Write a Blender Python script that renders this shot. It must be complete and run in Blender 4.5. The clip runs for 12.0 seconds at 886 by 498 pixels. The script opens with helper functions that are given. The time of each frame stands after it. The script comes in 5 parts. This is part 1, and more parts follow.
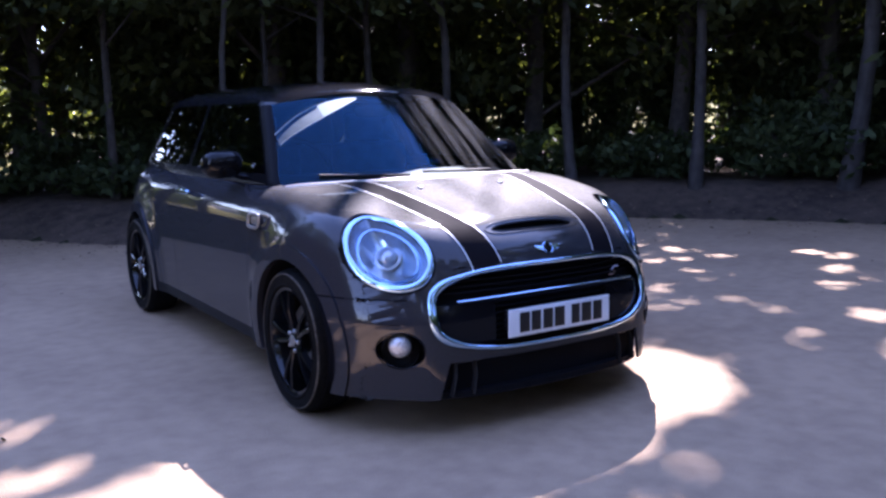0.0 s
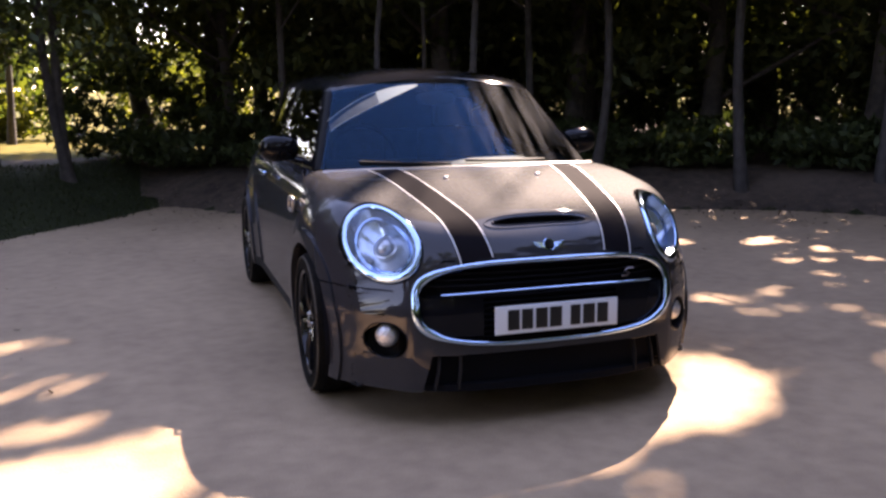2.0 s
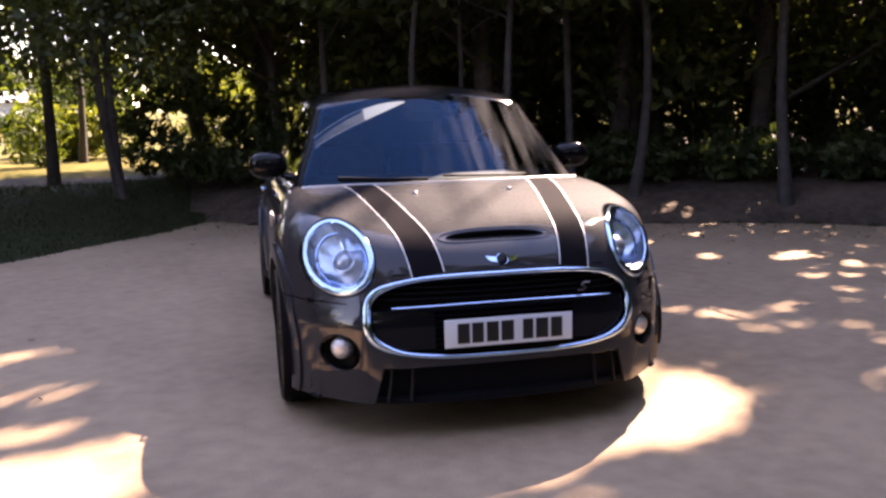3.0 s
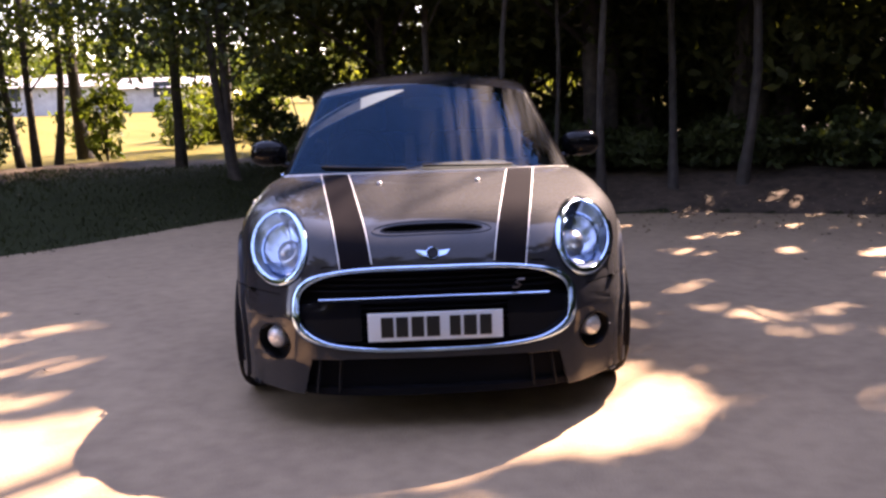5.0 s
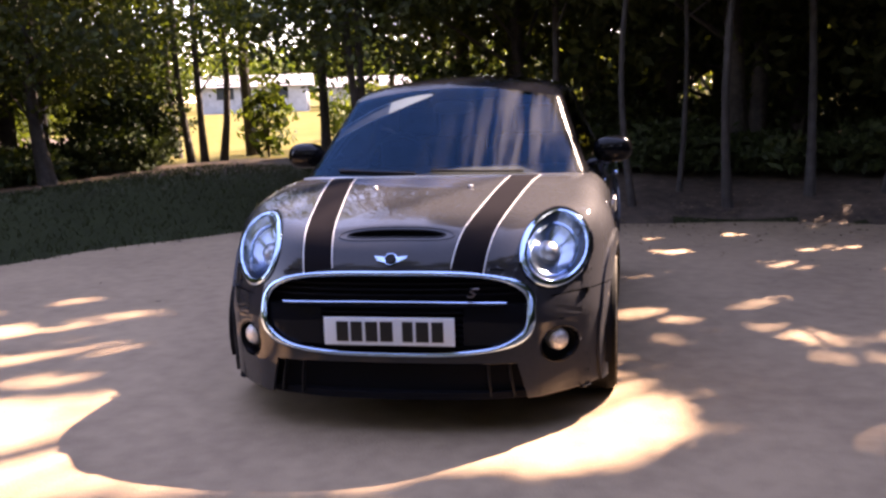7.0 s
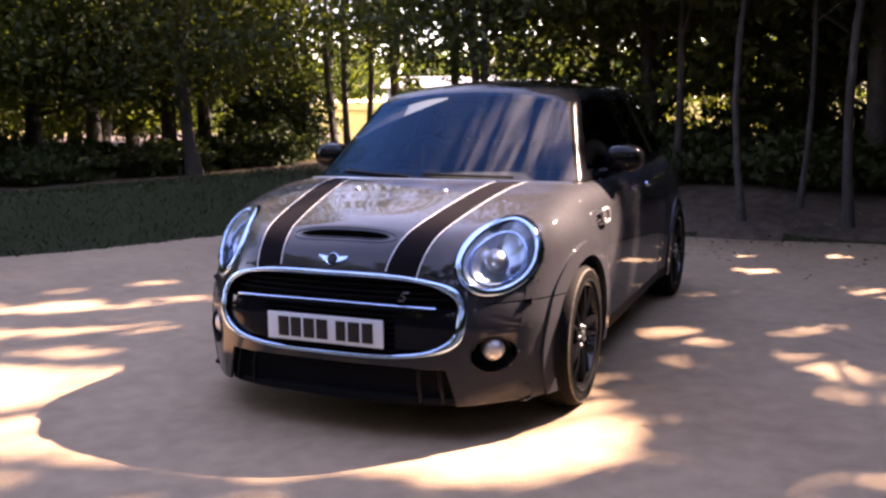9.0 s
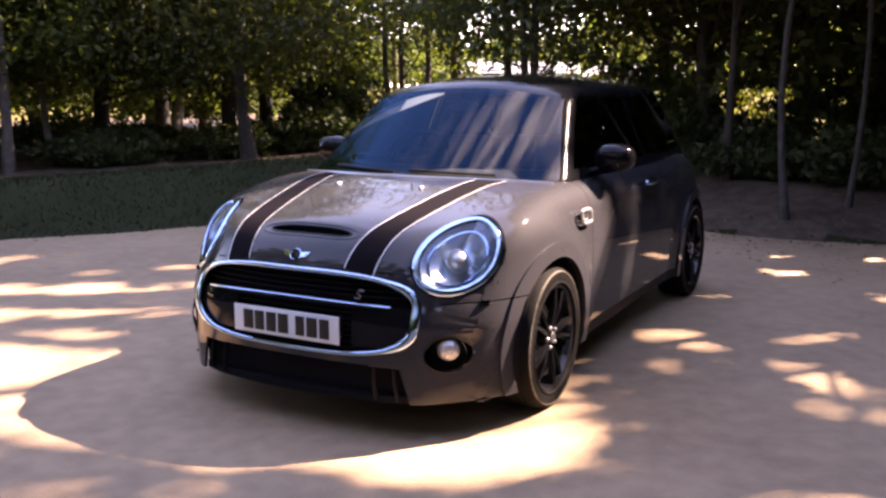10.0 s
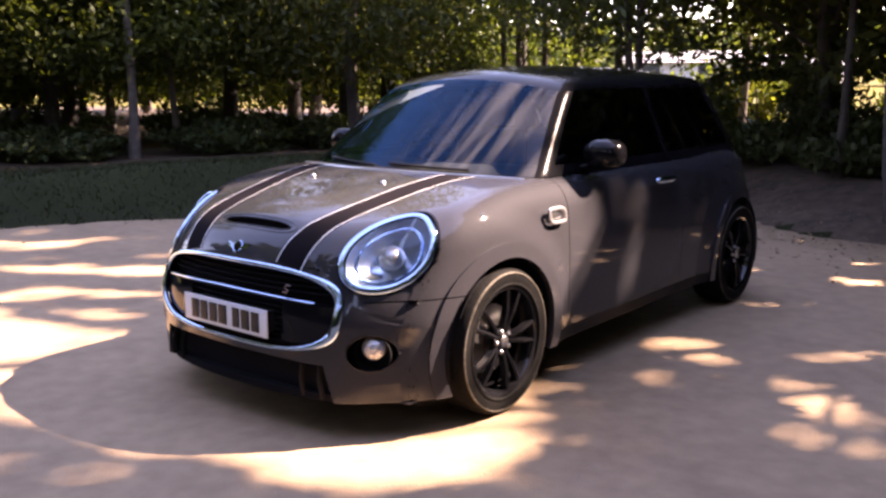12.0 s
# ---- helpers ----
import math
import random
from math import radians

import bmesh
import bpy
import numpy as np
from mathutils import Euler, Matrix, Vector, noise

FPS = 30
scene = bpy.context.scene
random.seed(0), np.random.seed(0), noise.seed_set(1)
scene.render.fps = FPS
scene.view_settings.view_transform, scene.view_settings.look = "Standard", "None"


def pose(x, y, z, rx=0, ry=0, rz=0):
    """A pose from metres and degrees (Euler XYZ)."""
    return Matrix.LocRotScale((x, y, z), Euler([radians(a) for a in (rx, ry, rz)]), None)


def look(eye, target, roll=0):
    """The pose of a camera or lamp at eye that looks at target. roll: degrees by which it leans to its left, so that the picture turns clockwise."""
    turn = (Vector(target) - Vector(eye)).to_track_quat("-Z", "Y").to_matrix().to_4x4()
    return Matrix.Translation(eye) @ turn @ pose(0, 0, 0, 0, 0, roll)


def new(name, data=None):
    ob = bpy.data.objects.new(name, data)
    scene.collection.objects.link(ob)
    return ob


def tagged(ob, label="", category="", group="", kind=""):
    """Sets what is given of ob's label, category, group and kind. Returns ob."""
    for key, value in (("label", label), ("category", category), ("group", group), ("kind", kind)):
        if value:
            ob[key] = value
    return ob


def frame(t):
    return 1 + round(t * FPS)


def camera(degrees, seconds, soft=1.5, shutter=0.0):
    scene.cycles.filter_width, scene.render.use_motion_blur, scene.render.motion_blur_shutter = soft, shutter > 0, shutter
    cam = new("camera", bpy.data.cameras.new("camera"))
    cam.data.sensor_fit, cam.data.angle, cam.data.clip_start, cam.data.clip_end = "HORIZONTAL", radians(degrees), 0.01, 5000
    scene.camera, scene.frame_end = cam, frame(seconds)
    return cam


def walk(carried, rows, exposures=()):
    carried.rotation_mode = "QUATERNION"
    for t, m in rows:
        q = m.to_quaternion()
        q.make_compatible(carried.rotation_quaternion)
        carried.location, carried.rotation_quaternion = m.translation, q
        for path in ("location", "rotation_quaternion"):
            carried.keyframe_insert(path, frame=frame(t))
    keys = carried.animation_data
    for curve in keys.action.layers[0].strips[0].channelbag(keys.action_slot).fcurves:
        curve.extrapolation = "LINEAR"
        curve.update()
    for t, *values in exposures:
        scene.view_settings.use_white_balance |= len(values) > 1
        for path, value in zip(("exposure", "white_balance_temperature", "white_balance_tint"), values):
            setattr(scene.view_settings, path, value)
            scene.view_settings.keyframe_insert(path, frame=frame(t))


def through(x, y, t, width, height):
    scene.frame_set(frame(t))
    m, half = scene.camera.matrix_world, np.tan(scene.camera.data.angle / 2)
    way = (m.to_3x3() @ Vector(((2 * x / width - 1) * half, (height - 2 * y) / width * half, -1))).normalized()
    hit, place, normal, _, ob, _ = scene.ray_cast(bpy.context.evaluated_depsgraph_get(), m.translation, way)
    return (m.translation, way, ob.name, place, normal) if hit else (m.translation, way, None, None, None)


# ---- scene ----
# camera and its walk
cam = camera(51.85, 12.0, soft=2.6)
PATH = [
    (0, (-2.331, -2.793, 1.263), (-1.272, -1.123, 0.965), -1.1),
    (0.5, (-2.115, -2.976, 1.275), (-1.209, -1.215, 0.998), -2.0),
    (1, (-1.893, -3.084, 1.295), (-1.113, -1.266, 1.002), -2.2),
    (1.5, (-1.684, -3.117, 1.278), (-1.017, -1.256, 0.973), -1.3),
    (2, (-1.479, -3.156, 1.302), (-0.877, -1.279, 0.963), -0.6),
    (2.5, (-1.225, -3.284, 1.315), (-0.727, -1.375, 0.986), -0.9),
    (3, (-1.008, -3.337, 1.301), (-0.575, -1.408, 0.996), -1.4),
    (5, (-0.046, -3.402, 1.316), (0.003, -1.431, 0.98), -1.9),
    (5.5, (0.202, -3.372, 1.316), (0.139, -1.401, 0.984), -0.5),
    (6, (0.399, -3.348, 1.323), (0.236, -1.386, 0.97), -2.0),
    (6.5, (0.678, -3.359, 1.327), (0.386, -1.409, 0.99), -1.5),
    (7, (0.887, -3.318, 1.323), (0.502, -1.383, 0.996), -2.0),
    (9, (1.822, -3.028, 1.306), (1.04, -1.214, 0.994), -0.7),
    (9.5, (2.034, -2.913, 1.363), (1.168, -1.14, 1.033), 0.7),
    (10, (2.249, -2.815, 1.359), (1.31, -1.084, 1.016), 0.0),
    (10.5, (2.484, -2.729, 1.35), (1.47, -1.04, 1.008), 0.6),
    (11, (2.654, -2.567, 1.339), (1.556, -0.928, 1.012), 0.2),
    (11.5, (2.798, -2.375, 1.367), (1.614, -0.799, 1.025), -0.5),
    (12, (2.931, -2.219, 1.367), (1.695, -0.69, 1.003), 0.0),
]
walk(cam, [(t, look(eye, target, roll)) for t, eye, target, roll in PATH],
     [(0.0, 3.2, 5700, 43), (0.8, 3.15, 5900, 41), (1.2, 2.92, 7100, 38), (1.6, 2.92, 7500, 38), (2.4, 3.26, 8000, 43), (8.0, 3.28, 8000, 46), (10.0, 3.40, 8000, 48), (12.0, 3.42, 8000, 48)])

# ---- light ----
SUN_WAY = Vector((0.72, 0.87, 1.0)).normalized()
SUN_ELEV = math.asin(SUN_WAY.z)
SUN_AZ = math.atan2(SUN_WAY.x, SUN_WAY.y)
world = bpy.data.worlds.new("sky")
world.use_nodes = True
scene.world = world
wn = world.node_tree.nodes
sky = wn.new("ShaderNodeTexSky")
sky.sky_type = "NISHITA"
sky.sun_disc = False
sky.sun_elevation = SUN_ELEV
sky.sun_rotation = SUN_AZ
sky.air_density, sky.dust_density, sky.ozone_density = 1.0, 0.0, 1.3
wn["Background"].inputs["Strength"].default_value = 0.12
world.node_tree.links.new(sky.outputs[0], wn["Background"].inputs["Color"])
sun = new("sun", bpy.data.lights.new("sun", "SUN"))
sun.data.energy, sun.data.angle, sun.data.color = 4.2, radians(0.6), (0.98, 0.98, 0.82)
sun.matrix_world = look(SUN_WAY * 40, (0, 0, 0))


# ---- materials ----
def material(name, base, rough=0.5, metal=0.0, coat=0.0, var=0.0, scale=20.0, bump=0.0, bump_scale=None, base2=None, spec=0.5, coat_ior=1.5, coat_rough=0.03):
    """A principled surface whose colour wanders at two scales, with fine relief."""
    m = bpy.data.materials.new(name)
    m.use_nodes = True
    nt = m.node_tree
    n, ln = nt.nodes, nt.links.new
    p = n["Principled BSDF"]
    p.inputs["Roughness"].default_value = rough
    p.inputs["Metallic"].default_value = metal
    p.inputs["Coat Weight"].default_value = coat
    p.inputs["Coat IOR"].default_value = coat_ior
    p.inputs["Coat Roughness"].default_value = coat_rough
    p.inputs["Specular IOR Level"].default_value = spec
    p.inputs["Base Color"].default_value = (*base, 1)
    if var or bump or base2:
        tc = n.new("ShaderNodeTexCoord")
        big, fine = n.new("ShaderNodeTexNoise"), n.new("ShaderNodeTexNoise")
        big.inputs["Scale"].default_value, fine.inputs["Scale"].default_value = scale * 0.12, scale
        big.inputs["Detail"].default_value = fine.inputs["Detail"].default_value = 5
        ln(tc.outputs["Object"], big.inputs["Vector"])
        ln(tc.outputs["Object"], fine.inputs["Vector"])
        if var or base2:
            mixed = n.new("ShaderNodeMath")
            mixed.operation = "ADD"
            ln(big.outputs["Fac"], mixed.inputs[0])
            ln(fine.outputs["Fac"], mixed.inputs[1])
            ramp = n.new("ShaderNodeValToRGB")
            other = base2 or tuple(c * (1 - var) for c in base)
            top = base if base2 else tuple(min(1, c * (1 + var)) for c in base)
            ramp.color_ramp.elements[0].color, ramp.color_ramp.elements[1].color = (*other, 1), (*top, 1)
            ramp.color_ramp.elements[0].position, ramp.color_ramp.elements[1].position = 0.36, 0.62
            half = n.new("ShaderNodeMath")
            half.operation, half.inputs[1].default_value = "MULTIPLY", 0.5
            ln(mixed.outputs[0], half.inputs[0])
            ln(half.outputs[0], ramp.inputs[0])
            ln(ramp.outputs[0], p.inputs["Base Color"])
        if bump:
            b = n.new("ShaderNodeBump")
            b.inputs["Strength"].default_value = bump
            b.inputs["Distance"].default_value = 0.01
            if bump_scale:
                third = n.new("ShaderNodeTexNoise")
                third.inputs["Scale"].default_value = bump_scale
                ln(tc.outputs["Object"], third.inputs["Vector"])
                ln(third.outputs["Fac"], b.inputs["Height"])
            else:
                ln(fine.outputs["Fac"], b.inputs["Height"])
            ln(b.outputs[0], p.inputs["Normal"])
    return m


def leaf_material(name, dark, light, through=0.35):
    """Foliage: each leaf with its own green, a little light coming through."""
    m = bpy.data.materials.new(name)
    m.use_nodes = True
    n, ln = m.node_tree.nodes, m.node_tree.links.new
    p = n["Principled BSDF"]
    geo, ramp = n.new("ShaderNodeNewGeometry"), n.new("ShaderNodeValToRGB")
    ramp.color_ramp.elements[0].color, ramp.color_ramp.elements[1].color = (*dark, 1), (*light, 1)
    ln(geo.outputs["Random Per Island"], ramp.inputs[0])
    ln(ramp.outputs[0], p.inputs["Base Color"])
    p.inputs["Roughness"].default_value = 0.6
    p.inputs["Specular IOR Level"].default_value = 0.25
    tr, mix = n.new("ShaderNodeBsdfTranslucent"), n.new("ShaderNodeMixShader")
    warm = n.new("ShaderNodeMix")
    warm.data_type, warm.blend_type = "RGBA", "MULTIPLY"
    warm.inputs["Factor"].default_value = 1
    warm.inputs["B"].default_value = (1.0, 1.0, 0.35, 1)
    ln(ramp.outputs[0], warm.inputs["A"])
    ln(warm.outputs["Result"], tr.inputs["Color"])
    mix.inputs[0].default_value = through
    ln(p.outputs[0], mix.inputs[1])
    ln(tr.outputs[0], mix.inputs[2])
    ln(mix.outputs[0], n["Material Output"].inputs["Surface"])
    return m


def glass_material(name, tint, rough=0.0, ior=1.5, gloss_tint=(1, 1, 1)):
    """A thin pane: tinted see-through with Fresnel gloss."""
    m = bpy.data.materials.new(name)
    m.use_nodes = True
    n, ln = m.node_tree.nodes, m.node_tree.links.new
    n.remove(n["Principled BSDF"])
    tr, gl, fr, mix = n.new("ShaderNodeBsdfTransparent"), n.new("ShaderNodeBsdfGlossy"), n.new("ShaderNodeFresnel"), n.new("ShaderNodeMixShader")
    tr.inputs["Color"].default_value = (*tint, 1)
    gl.inputs["Roughness"].default_value = rough
    gl.inputs["Color"].default_value = (*gloss_tint, 1)
    fr.inputs["IOR"].default_value = ior
    ln(fr.outputs[0], mix.inputs[0])
    ln(tr.outputs[0], mix.inputs[1])
    ln(gl.outputs[0], mix.inputs[2])
    ln(mix.outputs[0], n["Material Output"].inputs["Surface"])
    return m


M_DRIVE = material("drive", (0.385, 0.262, 0.155), 0.9, var=0.0, base2=(0.275, 0.182, 0.108), scale=9, bump=0.35, bump_scale=90)
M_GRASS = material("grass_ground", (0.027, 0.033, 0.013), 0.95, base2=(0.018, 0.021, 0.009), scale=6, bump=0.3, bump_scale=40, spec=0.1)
M_LITTER = material("leaf_litter", (0.125, 0.09, 0.066), 0.95, base2=(0.05, 0.038, 0.03), scale=8, bump=0.7, bump_scale=30, spec=0.1)
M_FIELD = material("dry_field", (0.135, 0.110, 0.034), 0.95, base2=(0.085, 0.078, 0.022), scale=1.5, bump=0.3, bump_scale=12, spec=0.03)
M_BARK = material("bark", (0.075, 0.060, 0.048), 0.9, base2=(0.03, 0.025, 0.021), scale=14, bump=0.9, bump_scale=25)
# one bark, two tones: dimmed for the wood's shade, lightened for lit trunks
M_BARK_PALE_DIM = material("pale_bark_dim", (0.066, 0.057, 0.051), 0.85, base2=(0.027, 0.023, 0.02), scale=10, bump=0.8, bump_scale=22)
M_BARK_LIT = material("pale_bark_lit", (0.20, 0.17, 0.15), 0.85, base2=(0.09, 0.075, 0.065), scale=10, bump=0.8, bump_scale=22)
M_LEAF = leaf_material("leaf", (0.036, 0.048, 0.020), (0.110, 0.13, 0.046), 0.5)
M_LEAF_B = leaf_material("leaf_light", (0.032, 0.05, 0.014), (0.12, 0.15, 0.036), 0.55)
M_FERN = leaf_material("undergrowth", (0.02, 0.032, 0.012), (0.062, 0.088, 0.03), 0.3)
# brightened leaf copy: sunlight put into the green of the far shrubs
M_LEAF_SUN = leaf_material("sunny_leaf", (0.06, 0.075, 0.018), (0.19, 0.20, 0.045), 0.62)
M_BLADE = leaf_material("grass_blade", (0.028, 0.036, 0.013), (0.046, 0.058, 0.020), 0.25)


# ---- building helpers ----
def mesh_of(name, verts, faces, mats, index=None, smooth=False):
    me = bpy.data.meshes.new(name)
    me.from_pydata(verts, [], faces)
    for m in mats if isinstance(mats, (list, tuple)) else [mats]:
        me.materials.append(m)
    if index is not None:
        me.polygons.foreach_set("material_index", index)
    if smooth:
        me.polygons.foreach_set("use_smooth", [True] * len(me.polygons))
    me.update()
    return me


def quads(name, corners, mat):
    """Many loose quads from an array (n, 4, 3)."""
    n = len(corners)
    me = bpy.data.meshes.new(name)
    me.vertices.add(4 * n)
    me.loops.add(4 * n)
    me.polygons.add(n)
    me.vertices.foreach_set("co", np.ascontiguousarray(corners, dtype=np.float32).ravel())
    me.loops.foreach_set("vertex_index", np.arange(4 * n, dtype=np.int32))
    me.polygons.foreach_set("loop_start", np.arange(0, 4 * n, 4, dtype=np.int32))
    me.materials.append(mat)
    me.update()
    me.validate()
    return me


def part(name, data, parent, label=""):
    ob = new(name, data)
    ob.parent = parent
    return tagged(ob, label=label)


def empty(name, x=0.0, y=0.0, z=0.0, **tags):
    ob = new(name)
    ob.location = (x, y, z)
    return tagged(ob, **tags)


# ---- ground ----
def smooth_step(a, b, v):
    u = np.clip((v - a) / (b - a), 0, 1)
    return u * u * (3 - 2 * u)


VERGE_X = [-40, -12, -7, -5.6, -5.2, -4.5, -4.0, -3.0, -2.4, -1.9, -1.2, 0.0]
VERGE_Y = [-9, -6, -2, 1.4, 2.4, 3.4, 4.35, 5.6, 6.3, 6.9, 8.2, 60]


def verge_side(x, y):
    """Positive on the grass, negative on the drive; metres, roughly."""
    edge = np.interp(x, VERGE_X, VERGE_Y)
    return (y - edge) * 0.75 + 0.07 * np.sin(x * 2.3) * np.cos(y * 1.7)


WOOD_X = [-2.2, -1.5, -0.6, 0.3, 1.2, 2.2, 3.0, 4.0, 5.3, 7.5, 12, 40]
WOOD_Y = [60, 8.2, 7.0, 6.35, 6.0, 6.05, 6.0, 5.6, 4.7, 2.0, -6, -20]


def wood_side(x, y):
    edge = np.interp(x, WOOD_X, WOOD_Y)
    return (y - edge) * 0.8 + 0.12 * np.sin(x * 1.9 + 1) + 0.06 * np.sin(y * 3.1)


def ground_height(x, y):
    verge, wood = verge_side(x, y), wood_side(x, y)
    rise = 0.42 * smooth_step(0.1, 2.2, verge) * (1 - 0.45 * smooth_step(5, 9, -x))
    bank = 0.34 * smooth_step(-0.25, 1.5, wood)
    z = -0.03 + 0.045 * smooth_step(-0.05, 0.25, np.maximum(verge, wood)) + np.maximum(rise, bank)
    far = np.hypot(x, y)
    z = z + np.where(np.maximum(verge, wood) > 0, 0.02 * np.sin(x * 1.3) * np.sin(y * 1.1 + 0.5), 0)
    return z + 0.55 * smooth_step(22, 60, far) + 2.0 * smooth_step(80, 400, far)


def axis_lines(near, step, far):
    inner = np.arange(-near, near + step / 2, step)
    outer = near * (far / near) ** np.linspace(0, 1, 26)[1:]
    return np.concatenate([-outer[::-1], inner, outer])


gx, gy = axis_lines(16, 0.2, 3000), axis_lines(16, 0.2, 3000) + 2
X, Y = np.meshgrid(gx, gy)
Z = ground_height(X, Y)
nx, ny = len(gx), len(gy)
ids = np.arange(nx * ny).reshape(ny, nx)
gfaces = np.stack([ids[:-1, :-1], ids[:-1, 1:], ids[1:, 1:], ids[1:, :-1]], -1).reshape(-1, 4)
cx, cy = X.ravel()[gfaces].mean(1), Y.ravel()[gfaces].mean(1)
verge_f, wood_f = verge_side(cx, cy), wood_side(cx, cy)
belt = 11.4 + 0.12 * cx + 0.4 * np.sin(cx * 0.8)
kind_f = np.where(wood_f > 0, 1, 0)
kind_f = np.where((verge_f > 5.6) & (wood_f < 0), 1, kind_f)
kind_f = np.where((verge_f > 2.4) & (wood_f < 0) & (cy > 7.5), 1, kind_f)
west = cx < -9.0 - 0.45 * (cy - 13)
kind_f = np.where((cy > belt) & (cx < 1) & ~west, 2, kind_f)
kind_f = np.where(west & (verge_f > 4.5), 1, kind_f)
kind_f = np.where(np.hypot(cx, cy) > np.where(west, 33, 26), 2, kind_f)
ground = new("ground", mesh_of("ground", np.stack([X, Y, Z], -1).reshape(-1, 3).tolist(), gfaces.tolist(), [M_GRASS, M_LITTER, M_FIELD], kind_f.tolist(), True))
tagged(ground, "dark grass, leaf litter and a dry sunlit field", "ground", kind="structure")

# the drive: a worn brown surface
dx, dy = np.arange(-34, 12.01, 0.25), np.arange(-26, 34.01, 0.25)
X2, Y2 = np.meshgrid(dx, dy)
Z2 = 0.004 * np.sin(X2 * 0.9) * np.sin(Y2 * 0.7) * smooth_step(2, 6, np.hypot(X2, Y2 - 1.5))
ids2 = np.arange(X2.size).reshape(X2.shape)
dfaces = np.stack([ids2[:-1, :-1], ids2[:-1, 1:], ids2[1:, 1:], ids2[1:, :-1]], -1).reshape(-1, 4)
fx, fy = X2.ravel()[dfaces].mean(1), Y2.ravel()[dfaces].mean(1)
keep = (verge_side(fx, fy) < 0.3) & (wood_side(fx, fy) < 0.3) & (np.hypot(fx + 1, fy - 2) < 12.5 + 0.5 * np.sin(fx))
road = new("road", mesh_of("road", np.stack([X2, Y2, Z2], -1).reshape(-1, 3).tolist(), dfaces[keep].tolist(), M_DRIVE, None, True))
tagged(road, "worn brown gravelly drive dappled with sunlight", "drive", kind="structure")


# ---- trees ----
# small breaks in the leaves: x, y, half-width, half-depth of the fleck of sun
rng_s = np.random.default_rng(21)
FLECKS = [
    (0.85, 2.10, 0.30, 0.13, -0.1), (1.10, 1.58, 0.10, 0.04, 0.1), (1.35, 2.00, 0.09, 0.06, 0.1), (1.60, 1.77, 0.14, 0.07, 0.3), (1.93, 1.64, 0.10, 0.06, -0.5),
    (2.00, 1.29, 0.12, 0.04, 0.2), (1.93, 2.58, 0.13, 0.06, 0.2), (1.60, 2.41, 0.06, 0.04, 0.1), (2.10, 3.70, 0.12, 0.06, 0.3), (1.00, 3.40, 0.14, 0.06, 0.6),
    (0.70, 4.23, 0.07, 0.03, 0.1), (0.91, 3.99, 0.08, 0.03, 0.1), (1.23, 5.02, 0.08, 0.03, 0.1), (1.87, 5.30, 0.10, 0.04, 0.1), (1.30, 4.35, 0.10, 0.04, 0.1),
    (0.80, 1.50, 0.10, 0.04, 0.2), (0.85, 1.22, 0.08, 0.04, 0.2), (0.95, 1.00, 0.12, 0.05, 0.2), (3.9, 6.02, 0.4, 0.07, 0.1), (4.6, 5.7, 0.2, 0.05, 0.1),
    (-3.30, 1.20, 0.75, 0.20, 0.5), (-2.75, 0.58, 0.35, 0.16, 0.5), (-2.40, 0.92, 0.30, 0.05, 0.7), (-2.05, 0.56, 0.25, 0.05, 0.6), (-2.70, 1.52, 0.30, 0.05, 0.5),
    (-2.30, 1.92, 0.35, 0.04, 0.4), (-2.85, 2.38, 0.15, 0.05, 0.5), (-4.20, 2.20, 0.25, 0.06, 0.5), (-4.40, 1.85, 0.30, 0.05, 0.5), (-1.90, 1.28, 0.15, 0.04, 0.4), (-4.60, 1.45, 0.50, 0.15, 0.5),
    (0.10, -0.70, 0.12, 0.05, 0.2), (-0.85, -0.80, 0.12, 0.04, 0.3), (-0.30, -0.86, 0.10, 0.03, 0.2)]
FLECKS += [(rng_s.uniform(1.6, 4.6), rng_s.uniform(1.0, 5.0), rng_s.uniform(0.06, 0.16), rng_s.uniform(0.025, 0.06), 0.15) for _ in range(34)]
FLECKS += [(rng_s.uniform(2.0, 4.4), rng_s.uniform(-1.0, 1.0), rng_s.uniform(0.06, 0.18), rng_s.uniform(0.03, 0.07), 0.15) for _ in range(12)]
# the wide break: nearest and farthest y of the sunlit ground along x
GAP_X = [-6.0, -3.0, -2.4, -1.95, -1.45, -1.2, -0.8, -0.2, 0.05, 0.2, 0.33, 0.47, 0.7, 1.0, 1.3, 1.38]
GAP_LO = [-1.2, -1.15, -1.1, -1.05, -0.95, -0.85, -0.64, -0.51, -0.48, -0.38, -0.34, -0.31, -0.30, -0.24, 0.0, 0.9]
GAP_HI = [0.37, 0.31, 0.30, 0.33, 0.60, 0.70, 0.72, 0.60, 0.56, 0.78, 1.05, 1.03, 0.98, 0.95, 0.7, 0.2]
# slits that lay thin lines of sun on the door: from and to, half-width
SLITS = [(0.20, 1.00, 0.28, 1.13, 0.085), (0.25, 1.28, 0.59, 1.52, 0.10), (0.46, 1.94, 0.57, 2.08, 0.085)]
LATTICE = np.random.default_rng(77).random((64, 64))


def patchy(px, py, cell):
    """Smooth noise from 0 to 1 over the ground, with bumps about as wide as a cell."""
    u, v = px / cell, py / cell
    i, j = np.floor(u).astype(int), np.floor(v).astype(int)
    fu, fv = u - i, v - j
    fu, fv = fu * fu * (3 - 2 * fu), fv * fv * (3 - 2 * fv)
    a, b, c, d = LATTICE[i % 64, j % 64], LATTICE[(i + 1) % 64, j % 64], LATTICE[i % 64, (j + 1) % 64], LATTICE[(i + 1) % 64, (j + 1) % 64]
    return (a * (1 - fu) + b * fu) * (1 - fv) + (c * (1 - fu) + d * fu) * fv


